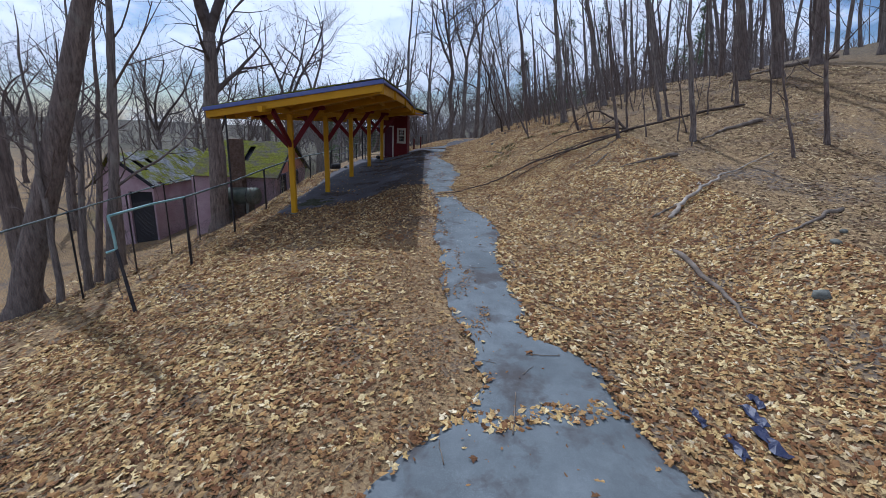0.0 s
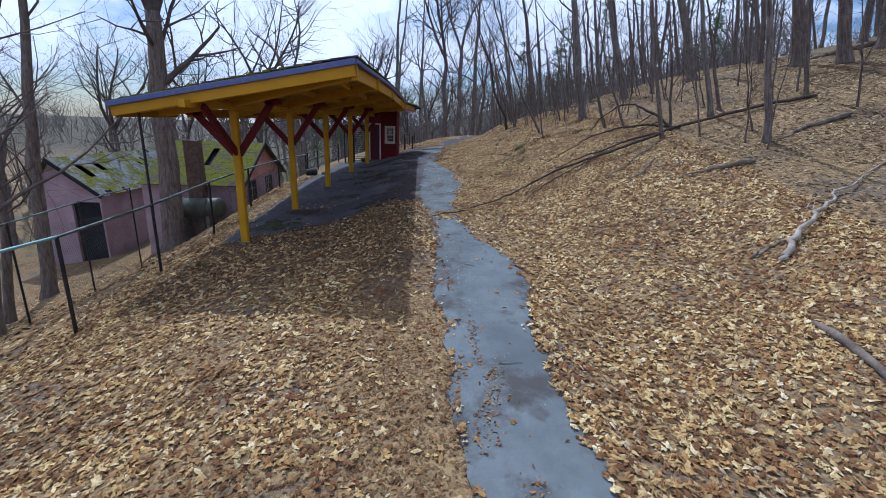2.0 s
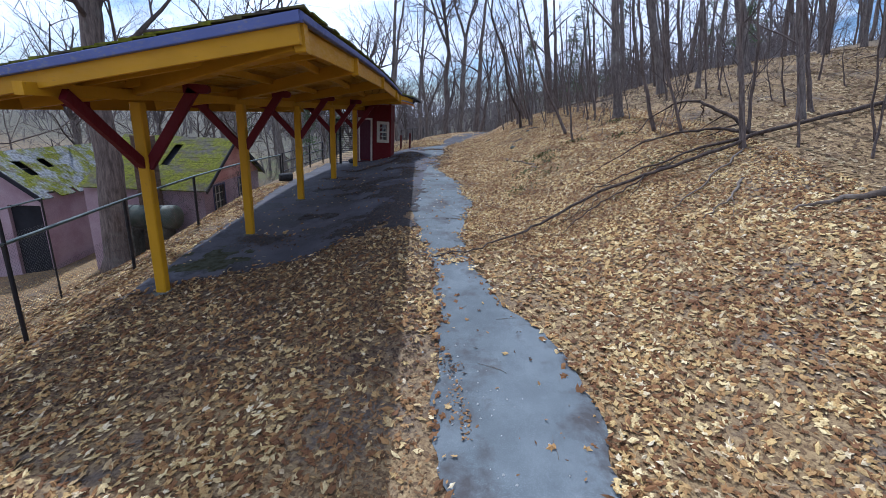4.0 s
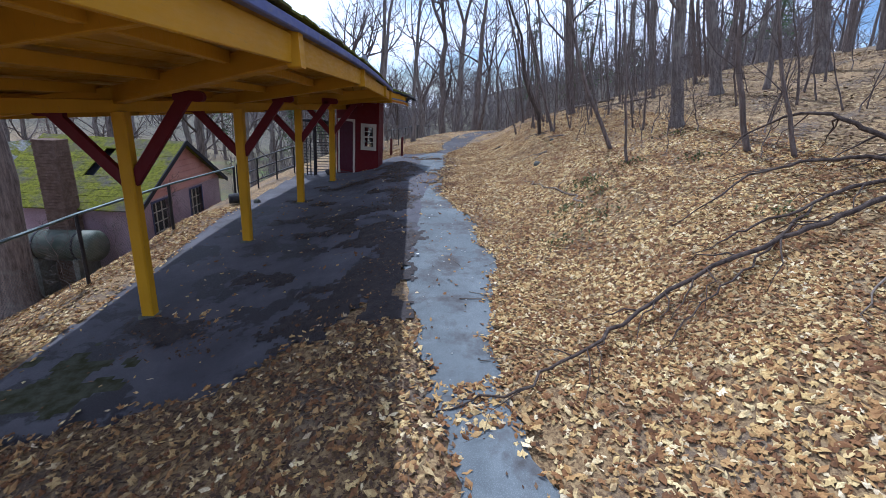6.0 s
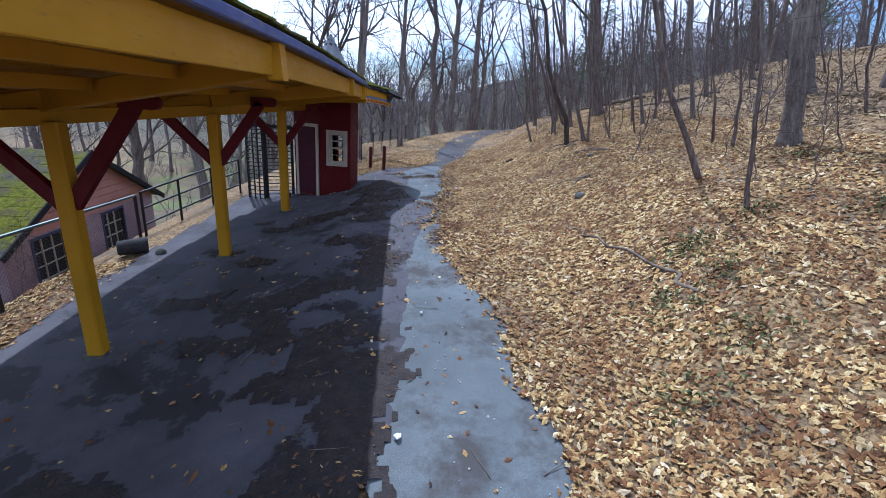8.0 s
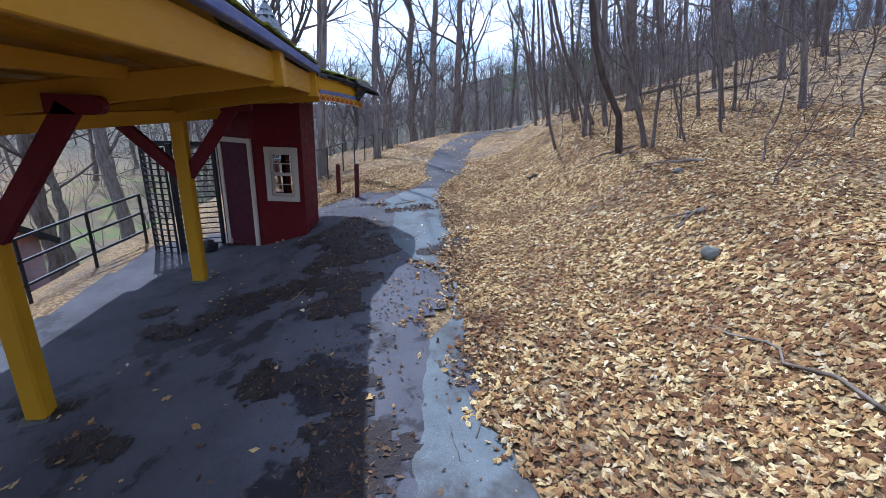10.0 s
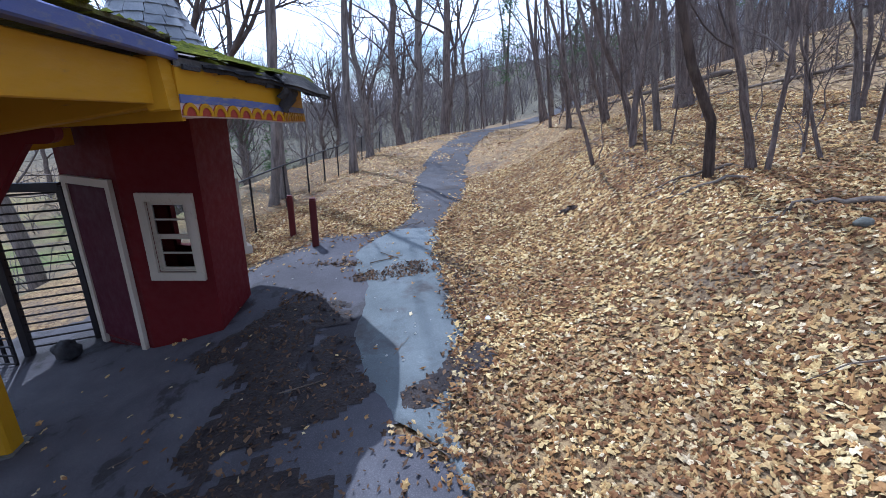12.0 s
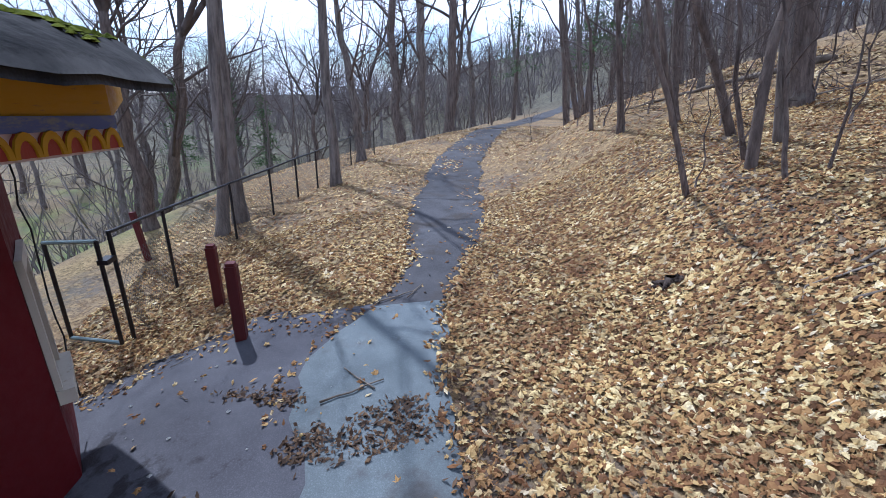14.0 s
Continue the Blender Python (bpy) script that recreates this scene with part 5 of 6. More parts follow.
# below and beyond the canopy
BELOW = "trunks beside the drop"
giant = tree_meshes("giant_tree", 81, 20.0, 0.52, 3, (0.02, 0.02), 0.62, 0.12, 0.8, 3, "bark_brown", limbs=4, counts=(7, 5, 4, 3))
plant(giant, -12.3, 26.2, 0, 0.98, "large dark forked tree behind the fence", BELOW)
slant = tree_meshes("slanting_tree", 82, 20.0, 0.42, 3, (0.34, 0.05), 0.66, 0.06, bark="bark_brown", limbs=6)
plant(slant, -13.6, 14.2, 0, 1.0, "massive dark tree leaning over the slope", BELOW)
bank_tree = tree_meshes("bank_tree", 83, 20.0, 0.30, 3, (0.02, 0.02), 0.62, 0.12, bark="bark_brown", limbs=6)
plant(bank_tree, -11.4, 10.0, 80, 1.0, "large dark tree on the steep bank", BELOW)
for x, y, r, turn, lean_by in ((-11.35, 15.5, 0.17, 1.0, 5), (-12.9, 16.4, 0.13, 2.2, 5), (-12.1, 14.1, 0.10, 3.1, 2), (-14.6, 18.5, 0.12, 4.4, 4), (-15.4, 20.2, 0.16, 0.4, 6)):
    stand(mid, x, y, r, turn, (0, lean_by), "bare tree on the bank below the fence")
plant(bank_tree, -15.2, 16.6, 140, 1.2, "large dark tree on the steep bank", BELOW)
plant(bank_tree, -17.0, 24.0, 20, 0.95, "bare tree beside the pink barn", BELOW, tilt=(0, 5))
stand(slim, -0.15, 39.4, 0.115, 0.5, (0, 1), "straight bare tree on the path bank")
stand(wide, 0.43, 43.7, 0.14, 2.0, (0, -3), "bare tree leaning beside the path bank")
stand(slim, -2.0, 37.75, 0.135, 1.2, (0, 2), "grey double-trunked tree behind the fence")
stand(slim, -2.15, 36.9, 0.105, 2.6, (0, 5), "grey double-trunked tree behind the fence")
stand(wide, -3.95, 38.2, 0.12, 3.9, (0, 3), "bare tree below the fence")
stand(wide, -5.4, 42.0, 0.16, 5.0, (0, 14), "slanting bare tree below the fence")
stand(wide, 3.1, 60.0, 0.36, 1.0, (0, -4), "tall bare tree beside the far path")
stand(wide, 4.2, 59.0, 0.34, 2.9, (0, -2), "tall bare tree beside the far path")
for k, (x, y, r) in enumerate(((-9.0, 38.5, 0.28), (-12.5, 39.5, 0.32), (-16.0, 46.0, 0.3), (-8.6, 47.0, 0.22), (-19.5, 44.0, 0.28), (-24.0, 41.0, 0.3), (-28.0, 35.0, 0.26),
                                (-13.5, 56.0, 0.26), (-7.2, 57.0, 0.2), (-26.0, 52.0, 0.3), (-33.0, 43.0, 0.3), (-30.0, 27.0, 0.28), (-36.0, 34.0, 0.3), (-3.2, 52.5, 0.12),
                                (0.6, 56.0, 0.13), (7.2, 63.0, 0.26), (-3.4, 61.0, 0.24), (0.9, 68.0, 0.3), (10.5, 70.0, 0.3), (-26.5, 31.0, 0.2), (-10.2, 66.0, 0.25), (5.5, 75.0, 0.3))):
    stand(wide, x, y, r * 0.8, k * 1.9 % 6.2, (0, (k * 7 % 9) - 3), "spreading bare tree in the valley below the path")

# the rest of the wood, scattered
rng = random.Random(21)
spots = []
for k in range(4000):
    if len(spots) >= 120:
        break
    if k % 5 < 3:
        x, y = rng.uniform(8, 40), rng.uniform(6, 80)
    elif k % 5 == 3:
        x, y = rng.uniform(-45, -10), rng.uniform(38, 95)
    else:
        x, y = rng.uniform(-10, 30), rng.uniform(54, 90)
    u = x - float(spline(MID_Y, MID_X, y))
    near = x < 17 and 2 < y < 40 and x > 0
    if near or abs(u) < 3.2 or (x < 0 and (x + 12) ** 2 + (y - 32) ** 2 < 130) or (-26 < x < -17 and 28 < y < 46):
        continue
    if -30 < x < -8 and 44 < y < 66 and rng.random() < 0.75:
        continue
    if any((x - a) ** 2 + (y - b) ** 2 < 3.0 for a, b in spots):
        continue
    spots.append((x, y))
for x, y in spots:
    kind = rng.choice((big, mid, slim, slim, slim, thin)) if x > 4 else rng.choice((wide, slim, mid))
    r = {id(big): rng.uniform(0.14, 0.30), id(mid): rng.uniform(0.07, 0.15), id(slim): rng.uniform(0.06, 0.16), id(thin): rng.uniform(0.03, 0.07), id(wide): rng.uniform(0.12, 0.24)}[id(kind)]
    stand(kind, x, y, r, rng.uniform(0, 6.2), (rng.uniform(-3, 3), rng.uniform(-14, -2) if x > 6 else rng.uniform(-4, 4)), "bare tree of the leafless wood")
for k in range(17):
    y = rng.uniform(41, 62)
    x = float(spline(MID_Y, MID_X, y)) + rng.uniform(3.2, 11)
    kind, r = ((slim, rng.uniform(0.05, 0.12)), (mid, rng.uniform(0.05, 0.11)), (thin, rng.uniform(0.03, 0.06)))[k % 3]
    stand(kind, x, y, r, rng.uniform(0, 6.2), (rng.uniform(-3, 3), rng.uniform(-16, -6)), "bare tree above the bend of the path")
for k in range(34):
    kind, r = ((slim, rng.uniform(0.08, 0.15)), (mid, rng.uniform(0.08, 0.15)))[k % 2]
    stand(kind, rng.uniform(17.5, 36), rng.uniform(12, 44), r, rng.uniform(0, 6.2), (rng.uniform(-3, 3), rng.uniform(-16, -8)), "bare tree high on the slope")
for k in range(58):
    x, y = rng.uniform(4.6, 14), rng.uniform(16, 44)
    if y < 23 and x < 8.5:
        continue
    stand(thin, x + float(spline(MID_Y, MID_X, y)) - 1, y, rng.uniform(0.014, 0.034), rng.uniform(0, 6.2), (rng.uniform(-8, 8), rng.uniform(-22, -2)), "thin bare sapling among fallen leaves")
for x, y in ((6.1, 23.5), (5.9, 24.4), (4.6, 33.1), (6.4, 30.6), (5.0, 26.9), (7.2, 21.8), (-8.2, 12.3), (-7.6, 10.6), (-7.4, 26.0), (-8.4, 25.2), (2.2, 46.5), (2.9, 47.6), (3.4, 49.0), (1.6, 45.4), (-8.0, 20.5), (-7.7, 22.3)):
    plant(shrub[int(x * 7) % 2], x, y, x * 200 % 360, 0.75, "leafless twiggy shrub among fallen leaves", "twiggy shrubs", "shrub")
for k in range(58):
    x, y = rng.uniform(6.0, 17.0) if k % 2 else rng.uniform(5.5, 9.0), rng.uniform(20.0, 44.0) if k % 2 else rng.uniform(24.5, 42.0)
    if x < 8.0 and y < 24.0:
        continue
    plant(shrub[k % 2], x, y, rng.uniform(0, 360), rng.uniform(0.6, 1.3), "leafless twiggy shrub among fallen leaves", "twiggy shrubs", "shrub")


def build_far_wood():
    """The distant wood on the hills: bare trees too far off to be told apart, haze painted into their pale colour."""
    rng = random.Random(77)
    kinds = []
    for k in range(6):
        s = Shape()
        s.tube([(0, 0, -0.4), (rng.uniform(-.2, .2), 0, 3), (rng.uniform(-.4, .4), 0, 6)], [0.22, 0.17, 0.13], 5, False)
        for j in range(6):
            a = j * 2.4
            bough(s, rng, (0, 0, 2.6 + 0.6 * j), Vector((math.cos(a) * 0.8, math.sin(a) * 0.8, 1.0)), rng.uniform(4.0, 6.5), 0.10, 1, 3, 0.8, 0.12, 0.22, (5, 4, 4, 3))
        kinds.append((np.array(s.v), s.f))
    brush = []
    for k in range(4):
        s = Shape()
        for j in range(9):
            a = rng.uniform(0, math.tau)
            bough(s, rng, (rng.uniform(-1.2, 1.2), rng.uniform(-1.2, 1.2), -0.1), Vector((math.cos(a) * 0.5, math.sin(a) * 0.5, 1.0)), rng.uniform(1.6, 3.8), 0.035, 3, 4, 0.7, 0.08, 0.2, (3, 3, 3, 2))
        brush.append((np.array(s.v), s.f))
    verts, faces, base = [], [], 0
    for group, count, near, deep, low, high in ((kinds, 180, 58, 120, 0.7, 1.2), (brush, 620, 50, 105, 0.7, 1.5), (brush, 420, 92, 60, 1.5, 2.8), (brush, 420, 24, 42, 0.55, 1.1)):
        for k in range(count):
            a = rng.uniform(-1.9, 1.2) if k % 2 else rng.uniform(-0.35, 0.75)
            r = near + deep * rng.random() ** 1.1
            x, y = r * math.sin(a), 18 + r * math.cos(a)
            if abs(x - float(spline(MID_Y, MID_X, min(y, 118)))) < 4.5 and y < 110:
                continue
            if near < 40 and (x > -7 or (x + 14) ** 2 + (y - 30) ** 2 < 110):
                continue
            if x < -8 and r < 115 and 0.6 < low < 1 and rng.random() < 0.62:
                continue
            v, f = group[rng.randrange(len(group))]
            size, turn = rng.uniform(low, high), rng.uniform(0, math.tau)
            c, q = math.cos(turn) * size, math.sin(turn) * size
            verts.append(v @ np.array([[c, q, 0], [-q, c, 0], [0, 0, size]]) + np.array([x, y, height(x, y)]))
            faces += [tuple(i + base for i in g) for g in f]
            base += len(v)
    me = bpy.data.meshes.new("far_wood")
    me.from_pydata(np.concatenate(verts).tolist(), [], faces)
    me.materials.append(M["hazed_far_twig"])
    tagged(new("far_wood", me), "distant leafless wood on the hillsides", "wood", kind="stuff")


build_far_wood()


def evergreen(x, y, tall, seed):
    rng = random.Random(seed)
    t = thing("evergreen_tree", "dark green conifer among the bare trees", "tree", "evergreens on the hill")
    p = on(x, y)
    part("trunk", Shape().tube([p - Vector((0, 0, 0.2)), p + Vector((0, 0, tall))], [0.2, 0.03], 7), "bark_brown", t)
    s = Shape()
    for k in range(70):
        f = rng.uniform(0.3, 1.0)
        a = rng.uniform(0, math.tau)
        reach = tall * 0.2 * (1.15 - f)
        base = p + Vector((0, 0, tall * f))
        for j in range(18):
            g = rng.uniform(0.15, 1) * reach
            c = base + Vector((math.cos(a) * g, math.sin(a) * g, -0.25 * g)) + Vector((rng.uniform(-.3, .3), rng.uniform(-.3, .3), rng.uniform(-.2, .2)))
            d = Vector((rng.uniform(-1, 1), rng.uniform(-1, 1), rng.uniform(-.3, .6))).normalized() * rng.uniform(.2, .4)
            e = d.orthogonal().normalized() * 0.05
            s.add([c - e, c + e, c + d], [(0, 1, 2)])
    part("crown", s, "needle", t)


for k, (x, y, h) in enumerate(((16, 56, 13), (21, 60, 15), (13, 66, 12), (30, 58, 14), (27, 48, 9), (15.5, 58, 12), (-24, 72, 12), (-9, 74, 9), (-15, 70, 10), (-13, 78, 11))):
    evergreen(x, y, h, 200 + k)


# ---------------------------------------------------------------- fallen branches, stones, scraps
def fallen(name, label, points, radius, seed, twigs=0, mat="dead", rise=0.0):
    """A branch lying on the ground along plan points (x, y), with side twigs."""
    rng = random.Random(seed)
    b = thing(name, label, "branch", "fallen branches")
    xs, ys = [p[0] for p in points], [p[1] for p in points]
    n = 5 * len(points)
    pts, rad = [], []
    for k in range(n):
        f = k / (n - 1)
        q = f * (len(points) - 1)
        i = min(int(q), len(points) - 2)
        x, y = xs[i] + (xs[i + 1] - xs[i]) * (q - i), ys[i] + (ys[i + 1] - ys[i]) * (q - i)
        r = radius * 0.85 * (0.15 + 0.85 * f) * (0.55 if k == n - 1 else 1)
        x, y = x + rng.uniform(-1, 1) * 0.07, y + rng.uniform(-1, 1) * 0.07
        pts.append(on(x, y, max(0.0, lumps(x, y)) + r * 0.75 + rise * math.sin(math.pi * f)))
        rad.append(r * rng.uniform(0.9, 1.1))
    s = Shape()
    s.smooth = True
    s.tube(pts, rad, 8)
    part("limb", s, mat, b)
    for k in range(twigs):
        i = rng.randint(1, n - 3)
        t = (pts[i - 1] - pts[i]).normalized()
        a = rng.choice((-1, 1)) * rng.uniform(0.4, 0.9)
        w = Matrix.Rotation(a, 3, "Z") @ t
        length = rng.uniform(0.5, 1.5) * (0.5 + radius * 6)
        tw = Shape()
        tw.smooth = True
        line, rr = [pts[i]], [rad[i] * 0.5]
        for j in range(1, 6):
            q = pts[i] + w * (length * j / 5) + Vector((rng.uniform(-.06, .06), rng.uniform(-.06, .06), 0))
            q.z = height(q.x, q.y) + 0.03 + (pts[i].z - height(pts[i].x, pts[i].y)) * (1 - j / 5) + 0.10 * math.sin(j * 0.6) * rng.random()
            line.append(q)
            rr.append(rad[i] * 0.5 * (1 - 0.16 * j))
        tw.tube(line, rr, 5)
        part("side_twig", tw, mat, b)


fallen("fallen_branch", "long dark fallen limb with side branches across the leafy slope", [(0.2, 16.6), (1.15, 16.95), (2.1, 17.5), (3.3, 18.15), (5.3, 18.6), (6.7, 18.85), (9.0, 19.6), (11.8, 19.9), (13.7, 19.9)], 0.075, 1, 14, "branch", 0.2)
fallen("fallen_branch", "dark forked branch resting on the fallen limb", [(4.3, 19.9), (6.1, 20.6), (7.6, 20.3), (8.9, 19.7)], 0.055, 21, 6, "branch", 0.35)
fallen("fallen_branch", "raised dark twiggy branch over the leaves", [(6.6, 22.4), (7.3, 21.7), (7.9, 20.7), (8.6, 19.8)], 0.065, 22, 9, "branch", 0.9)
fallen("fallen_branch", "thin dark side branch among leaves", [(2.9, 17.35), (3.65, 17.85), (4.8, 18.4), (6.6, 19.6)], 0.03, 23, 4, "branch", 0.1)
fallen("fallen_branch", "pale bare branch among leaves", [(5.0, 16.9), (6.1, 17.75), (8.0, 19.1)], 0.035, 24, 2, "dead", 0.05)
fallen("fallen_branch", "pale bare branch among leaves", [(5.6, 16.5), (6.3, 17.0), (7.1, 17.7)], 0.04, 25, 1, "dead", 0.05)
fallen("fallen_branch", "grey fallen limb lying among the leaves", [(4.2, 18.96), (5.2, 19.2), (6.9, 19.6), (8.6, 19.75)], 0.05, 2, 4, "branch", 0.1)
fallen("fallen_branch", "stout brown branch with a broken knob end", [(5.5, 6.3), (5.75, 7.8), (5.9, 10.1)], 0.085, 4, 1)
fallen("fallen_branch", "pale barkless branch on the slope", [(11.6, 14.9), (9.0, 13.4), (7.9, 12.6), (7.15, 12.1), (6.55, 11.73)], 0.085, 5, 3, "pale_wood", 0.12)
fallen("fallen_branch", "half-buried grey log on the slope", [(6.9, 16.2), (7.8, 16.0), (8.8, 15.8)], 0.10, 6)
fallen("fallen_branch", "dark log lying on the slope", [(10.2, 17.0), (11.6, 17.6), (13.0, 17.8)], 0.12, 7)
fallen("fallen_branch", "dark log high on the slope", [(16.0, 25.0), (19.0, 25.5), (22.5, 26.0)], 0.2, 8)
fallen("fallen_branch", "dark fallen limb below the saplings", [(4.25, 29.1), (4.75, 29.05), (5.15, 28.5)], 0.05, 9, 2)
fallen("fallen_branch", "rotten dark branch among leaves", [(3.6, 26.9), (3.9, 27.05), (4.1, 27.0)], 0.05, 10, 1)
fallen("fallen_branch", "split grey log end among leaves", [(3.75, 30.75), (4.3, 30.5), (5.0, 30.1)], 0.034, 11, 1)
fallen("fallen_branch", "grey log end among leaves", [(3.85, 30.95), (4.5, 30.85), (5.2, 30.6)], 0.028, 12)
fallen("fallen_branch", "short brown log stub among leaves", [(3.2, 31.85), (3.35, 31.8), (3.5, 31.75)], 0.07, 26, 0, "branch")
fallen("fallen_branch", "dark log across the upper slope", [(6.6, 38.6), (8.6, 37.7), (10.4, 36.8)], 0.11, 13, 1)
fallen("fallen_branch", "dark log across the upper slope", [(6.0, 35.6), (8.2, 34.6), (11.0, 33.0)], 0.06, 14)
fallen("fallen_branch", "branch with brown bark on the slope", [(7.4, 12.3), (6.9, 12.3), (6.35, 12.1)], 0.05, 15)
fallen("fallen_branch", "dark branch among leaves near a stone", [(7.6, 9.4), (8.6, 9.6), (10.0, 10.2)], 0.07, 16, 2)
fallen("fallen_branch", "thin curved branch with a thick end among leaves", [(2.9, 26.2), (3.02, 25.1), (3.18, 24.04), (3.52, 22.82), (3.58, 22.08)], 0.034, 17, 1, "dead", 0.03)

STICKS = "thin bare stick lying on the path"
rng = random.Random(31)


def stick(x, y, length, turn, r):
    s = Shape()
    s.smooth = True
    pts, rad = [], []
    for k in range(5):
        f = k / 4 - 0.5
        px, py = x + math.cos(turn) * f * length + rng.uniform(-1, 1) * length * 0.03, y + math.sin(turn) * f * length + rng.uniform(-1, 1) * length * 0.03
        pts.append(on(px, py, 0.018 + r))
        rad.append(0.7 * r * (1.1 - 0.12 * k))
    s.tube(pts, rad, 6)
    tagged(part("stick", s, "dead"), STICKS, "stick", "sticks on the ground")


for x, y, length, a, r in ((1.15, 4.7, 0.75, 1.35, 0.012), (0.22, 4.1, 0.35, 1.7, 0.010), (1.8, 6.0, 0.5, 0.0, 0.009), (1.5, 5.6, 0.3, 0.8, 0.006), (2.9, 5.2, 0.6, -0.5, 0.009)):
    stick(x, y, length, a, r)
for x, y, length, a, r in ((1.2, 9.6, 0.35, 0.1, 0.008), (0.95, 17.5, 0.4, 0.2, 0.009), (0.9, 19.0, 0.55, 0.1, 0.011), (1.0, 19.15, 0.4, -0.3, 0.008), (1.25, 19.4, 0.5, 0.3, 0.011)):
    stick(x, y, length, a, r)
for x, y, length, a, r in ((0.9, 32.65, 0.5, 0.35, 0.012), (1.1, 32.75, 0.35, 1.0, 0.009), (0.45, 31.2, 0.5, 0.3, 0.012), (0.5, 31.35, 0.4, 2.2, 0.01), (-1.2, 27.2, 0.45, 1.2, 0.012), (-0.4, 28.6, 0.4, 0.2, 0.01)):
    stick(x, y, length, a, r)
for k in range(70):
    y = rng.uniform(4, 33)
    stick(rng.uniform(-2.2, 1.6), y, rng.uniform(0.12, 0.35), rng.uniform(0, 3.1), rng.uniform(0.003, 0.007))


def build_stone(x, y, a, b, c, seed):
    s = Shape()
    s.smooth = True
    g = on(x, y, c * 0.25)
    n, m = 12, 7
    for j in range(m):
        th = math.pi * j / (m - 1)
        for i in range(n):
            ph = math.tau * i / n
            d = Vector((math.sin(th) * math.cos(ph), math.sin(th) * math.sin(ph), math.cos(th)))
            k = 1 + 0.28 * noise.noise(d * 1.6 + Vector((seed, 0, 0)))
            s.v.append((g.x + d.x * a * k, g.y + d.y * b * k, g.z + d.z * c * k))
    s.f = [(j * n + i, j * n + (i + 1) % n, (j + 1) * n + (i + 1) % n, (j + 1) * n + i) for j in range(m - 1) for i in range(n)]
    tagged(part("stone", s, "stone"), "grey rounded field stone half sunk in leaves", "stone", "stones on the slope")


for k, (x, y, a, b, c) in enumerate(((7.0, 7.15, 0.16, 0.13, 0.12), (8.4, 8.6, 0.10, 0.12, 0.06), (8.9, 9.0, 0.09, 0.07, 0.05), (3.62, 26.1, 0.12, 0.1, 0.09), (4.7, 28.4, 0.10, 0.07, 0.05), (-4.85, 26.3, 0.11, 0.09, 0.11))):
    build_stone(x, y, a, b, c, k * 3.1)


def build_scraps():
    rng = random.Random(41)
    for x, y, w in ((3.5, 4.75, 0.16), (4.2, 4.75, 0.22), (4.1, 4.3, 0.26), (3.65, 4.25, 0.2), (4.4, 5.0, 0.15)):
        s = Shape()
        n = 7
        for j in range(n):
            for i in range(3):
                px, py = x + (i - 1) * w * 0.28 + rng.uniform(-.02, .02), y + (j / (n - 1) - 0.5) * w * 2 + rng.uniform(-.02, .02)
                s.v.append(on(px, py, 0.03 + rng.uniform(0, 0.06)))
        s.v = [tuple(p) for p in s.v]
        k = len(s.v)
        s.v += [(a, b, c - 0.006) for a, b, c in s.v]
        top = [(j * 3 + i, j * 3 + i + 1, j * 3 + i + 4, j * 3 + i + 3) for j in range(n - 1) for i in range(2)]
        s.f = top + [tuple(k + q for q in reversed(f)) for f in top]
        tagged(part("plastic_scrap", s, "tarp"), "torn dark blue plastic sheet scrap on leaves", "plastic scrap", "blue plastic scraps")
    for x, y, w in ((-0.02, 20.6, 0.04), (1.43, 29.3, 0.035), (0.25, 22.6, 0.02)):
        c = on(x, y, 0.03)
        s = Shape()
        ring = [c + Vector((w * math.cos(a) * rng.uniform(.7, 1.2), w * math.sin(a) * rng.uniform(.7, 1.2), rng.uniform(0, .02))) for a in np.linspace(0, math.tau, 8)[:-1]]
        s.prism(ring, (0, 0, 0.012))
        tagged(part("paper_scrap", s, "paper"), "crumpled white paper scrap on the asphalt", "paper", "paper scraps")


build_scraps()


def build_chips():
    """Pale crumbs of stone strewn on the path."""
    rng = random.Random(88)
    s = Shape()
    for cx, cy, spread_x, spread_y, count in ((0.62, 12.6, 0.28, 0.5, 46), (0.9, 10.4, 0.4, 1.2, 22), (0.6, 19.6, 0.35, 1.6, 26), (0.5, 23.0, 0.3, 1.2, 18), (0.6, 29.4, 0.3, 0.5, 16), (-0.6, 31.3, 0.5, 0.4, 14)):
        for k in range(count):
            c = on(cx + rng.gauss(0, spread_x), cy + rng.gauss(0, spread_y), 0.018)
            w = rng.uniform(0.006, 0.019)
            s.add([c + Vector(v) * w for v in ((-1, -0.4, 0), (0.2, -1, 0), (1, 0.3, 0), (-0.1, 1, 0), (0.1, 0, 0.9))], [(0, 1, 4), (1, 2, 4), (2, 3, 4), (3, 0, 4), (0, 3, 2, 1)])
    tagged(part("stone_chips", s, "chips"), "pale crumbs of stone strewn on the asphalt", "gravel", kind="stuff")


build_chips()


# ---------------------------------------------------------------- fallen leaves
LOBED = np.array([(0.05, -0.8), (0.62, -0.55), (0.45, -0.12), (1.0, 0.25), (0.45, 0.32), (0.0, 1.0), (-0.40, 0.30), (-0.98, 0.32), (-0.48, -0.10), (-0.66, -0.52)])
OVAL = np.array([(0.0, -0.95), (0.52, -0.15), (0.36, 0.45), (0.05, 1.0), (-0.48, 0.15)])


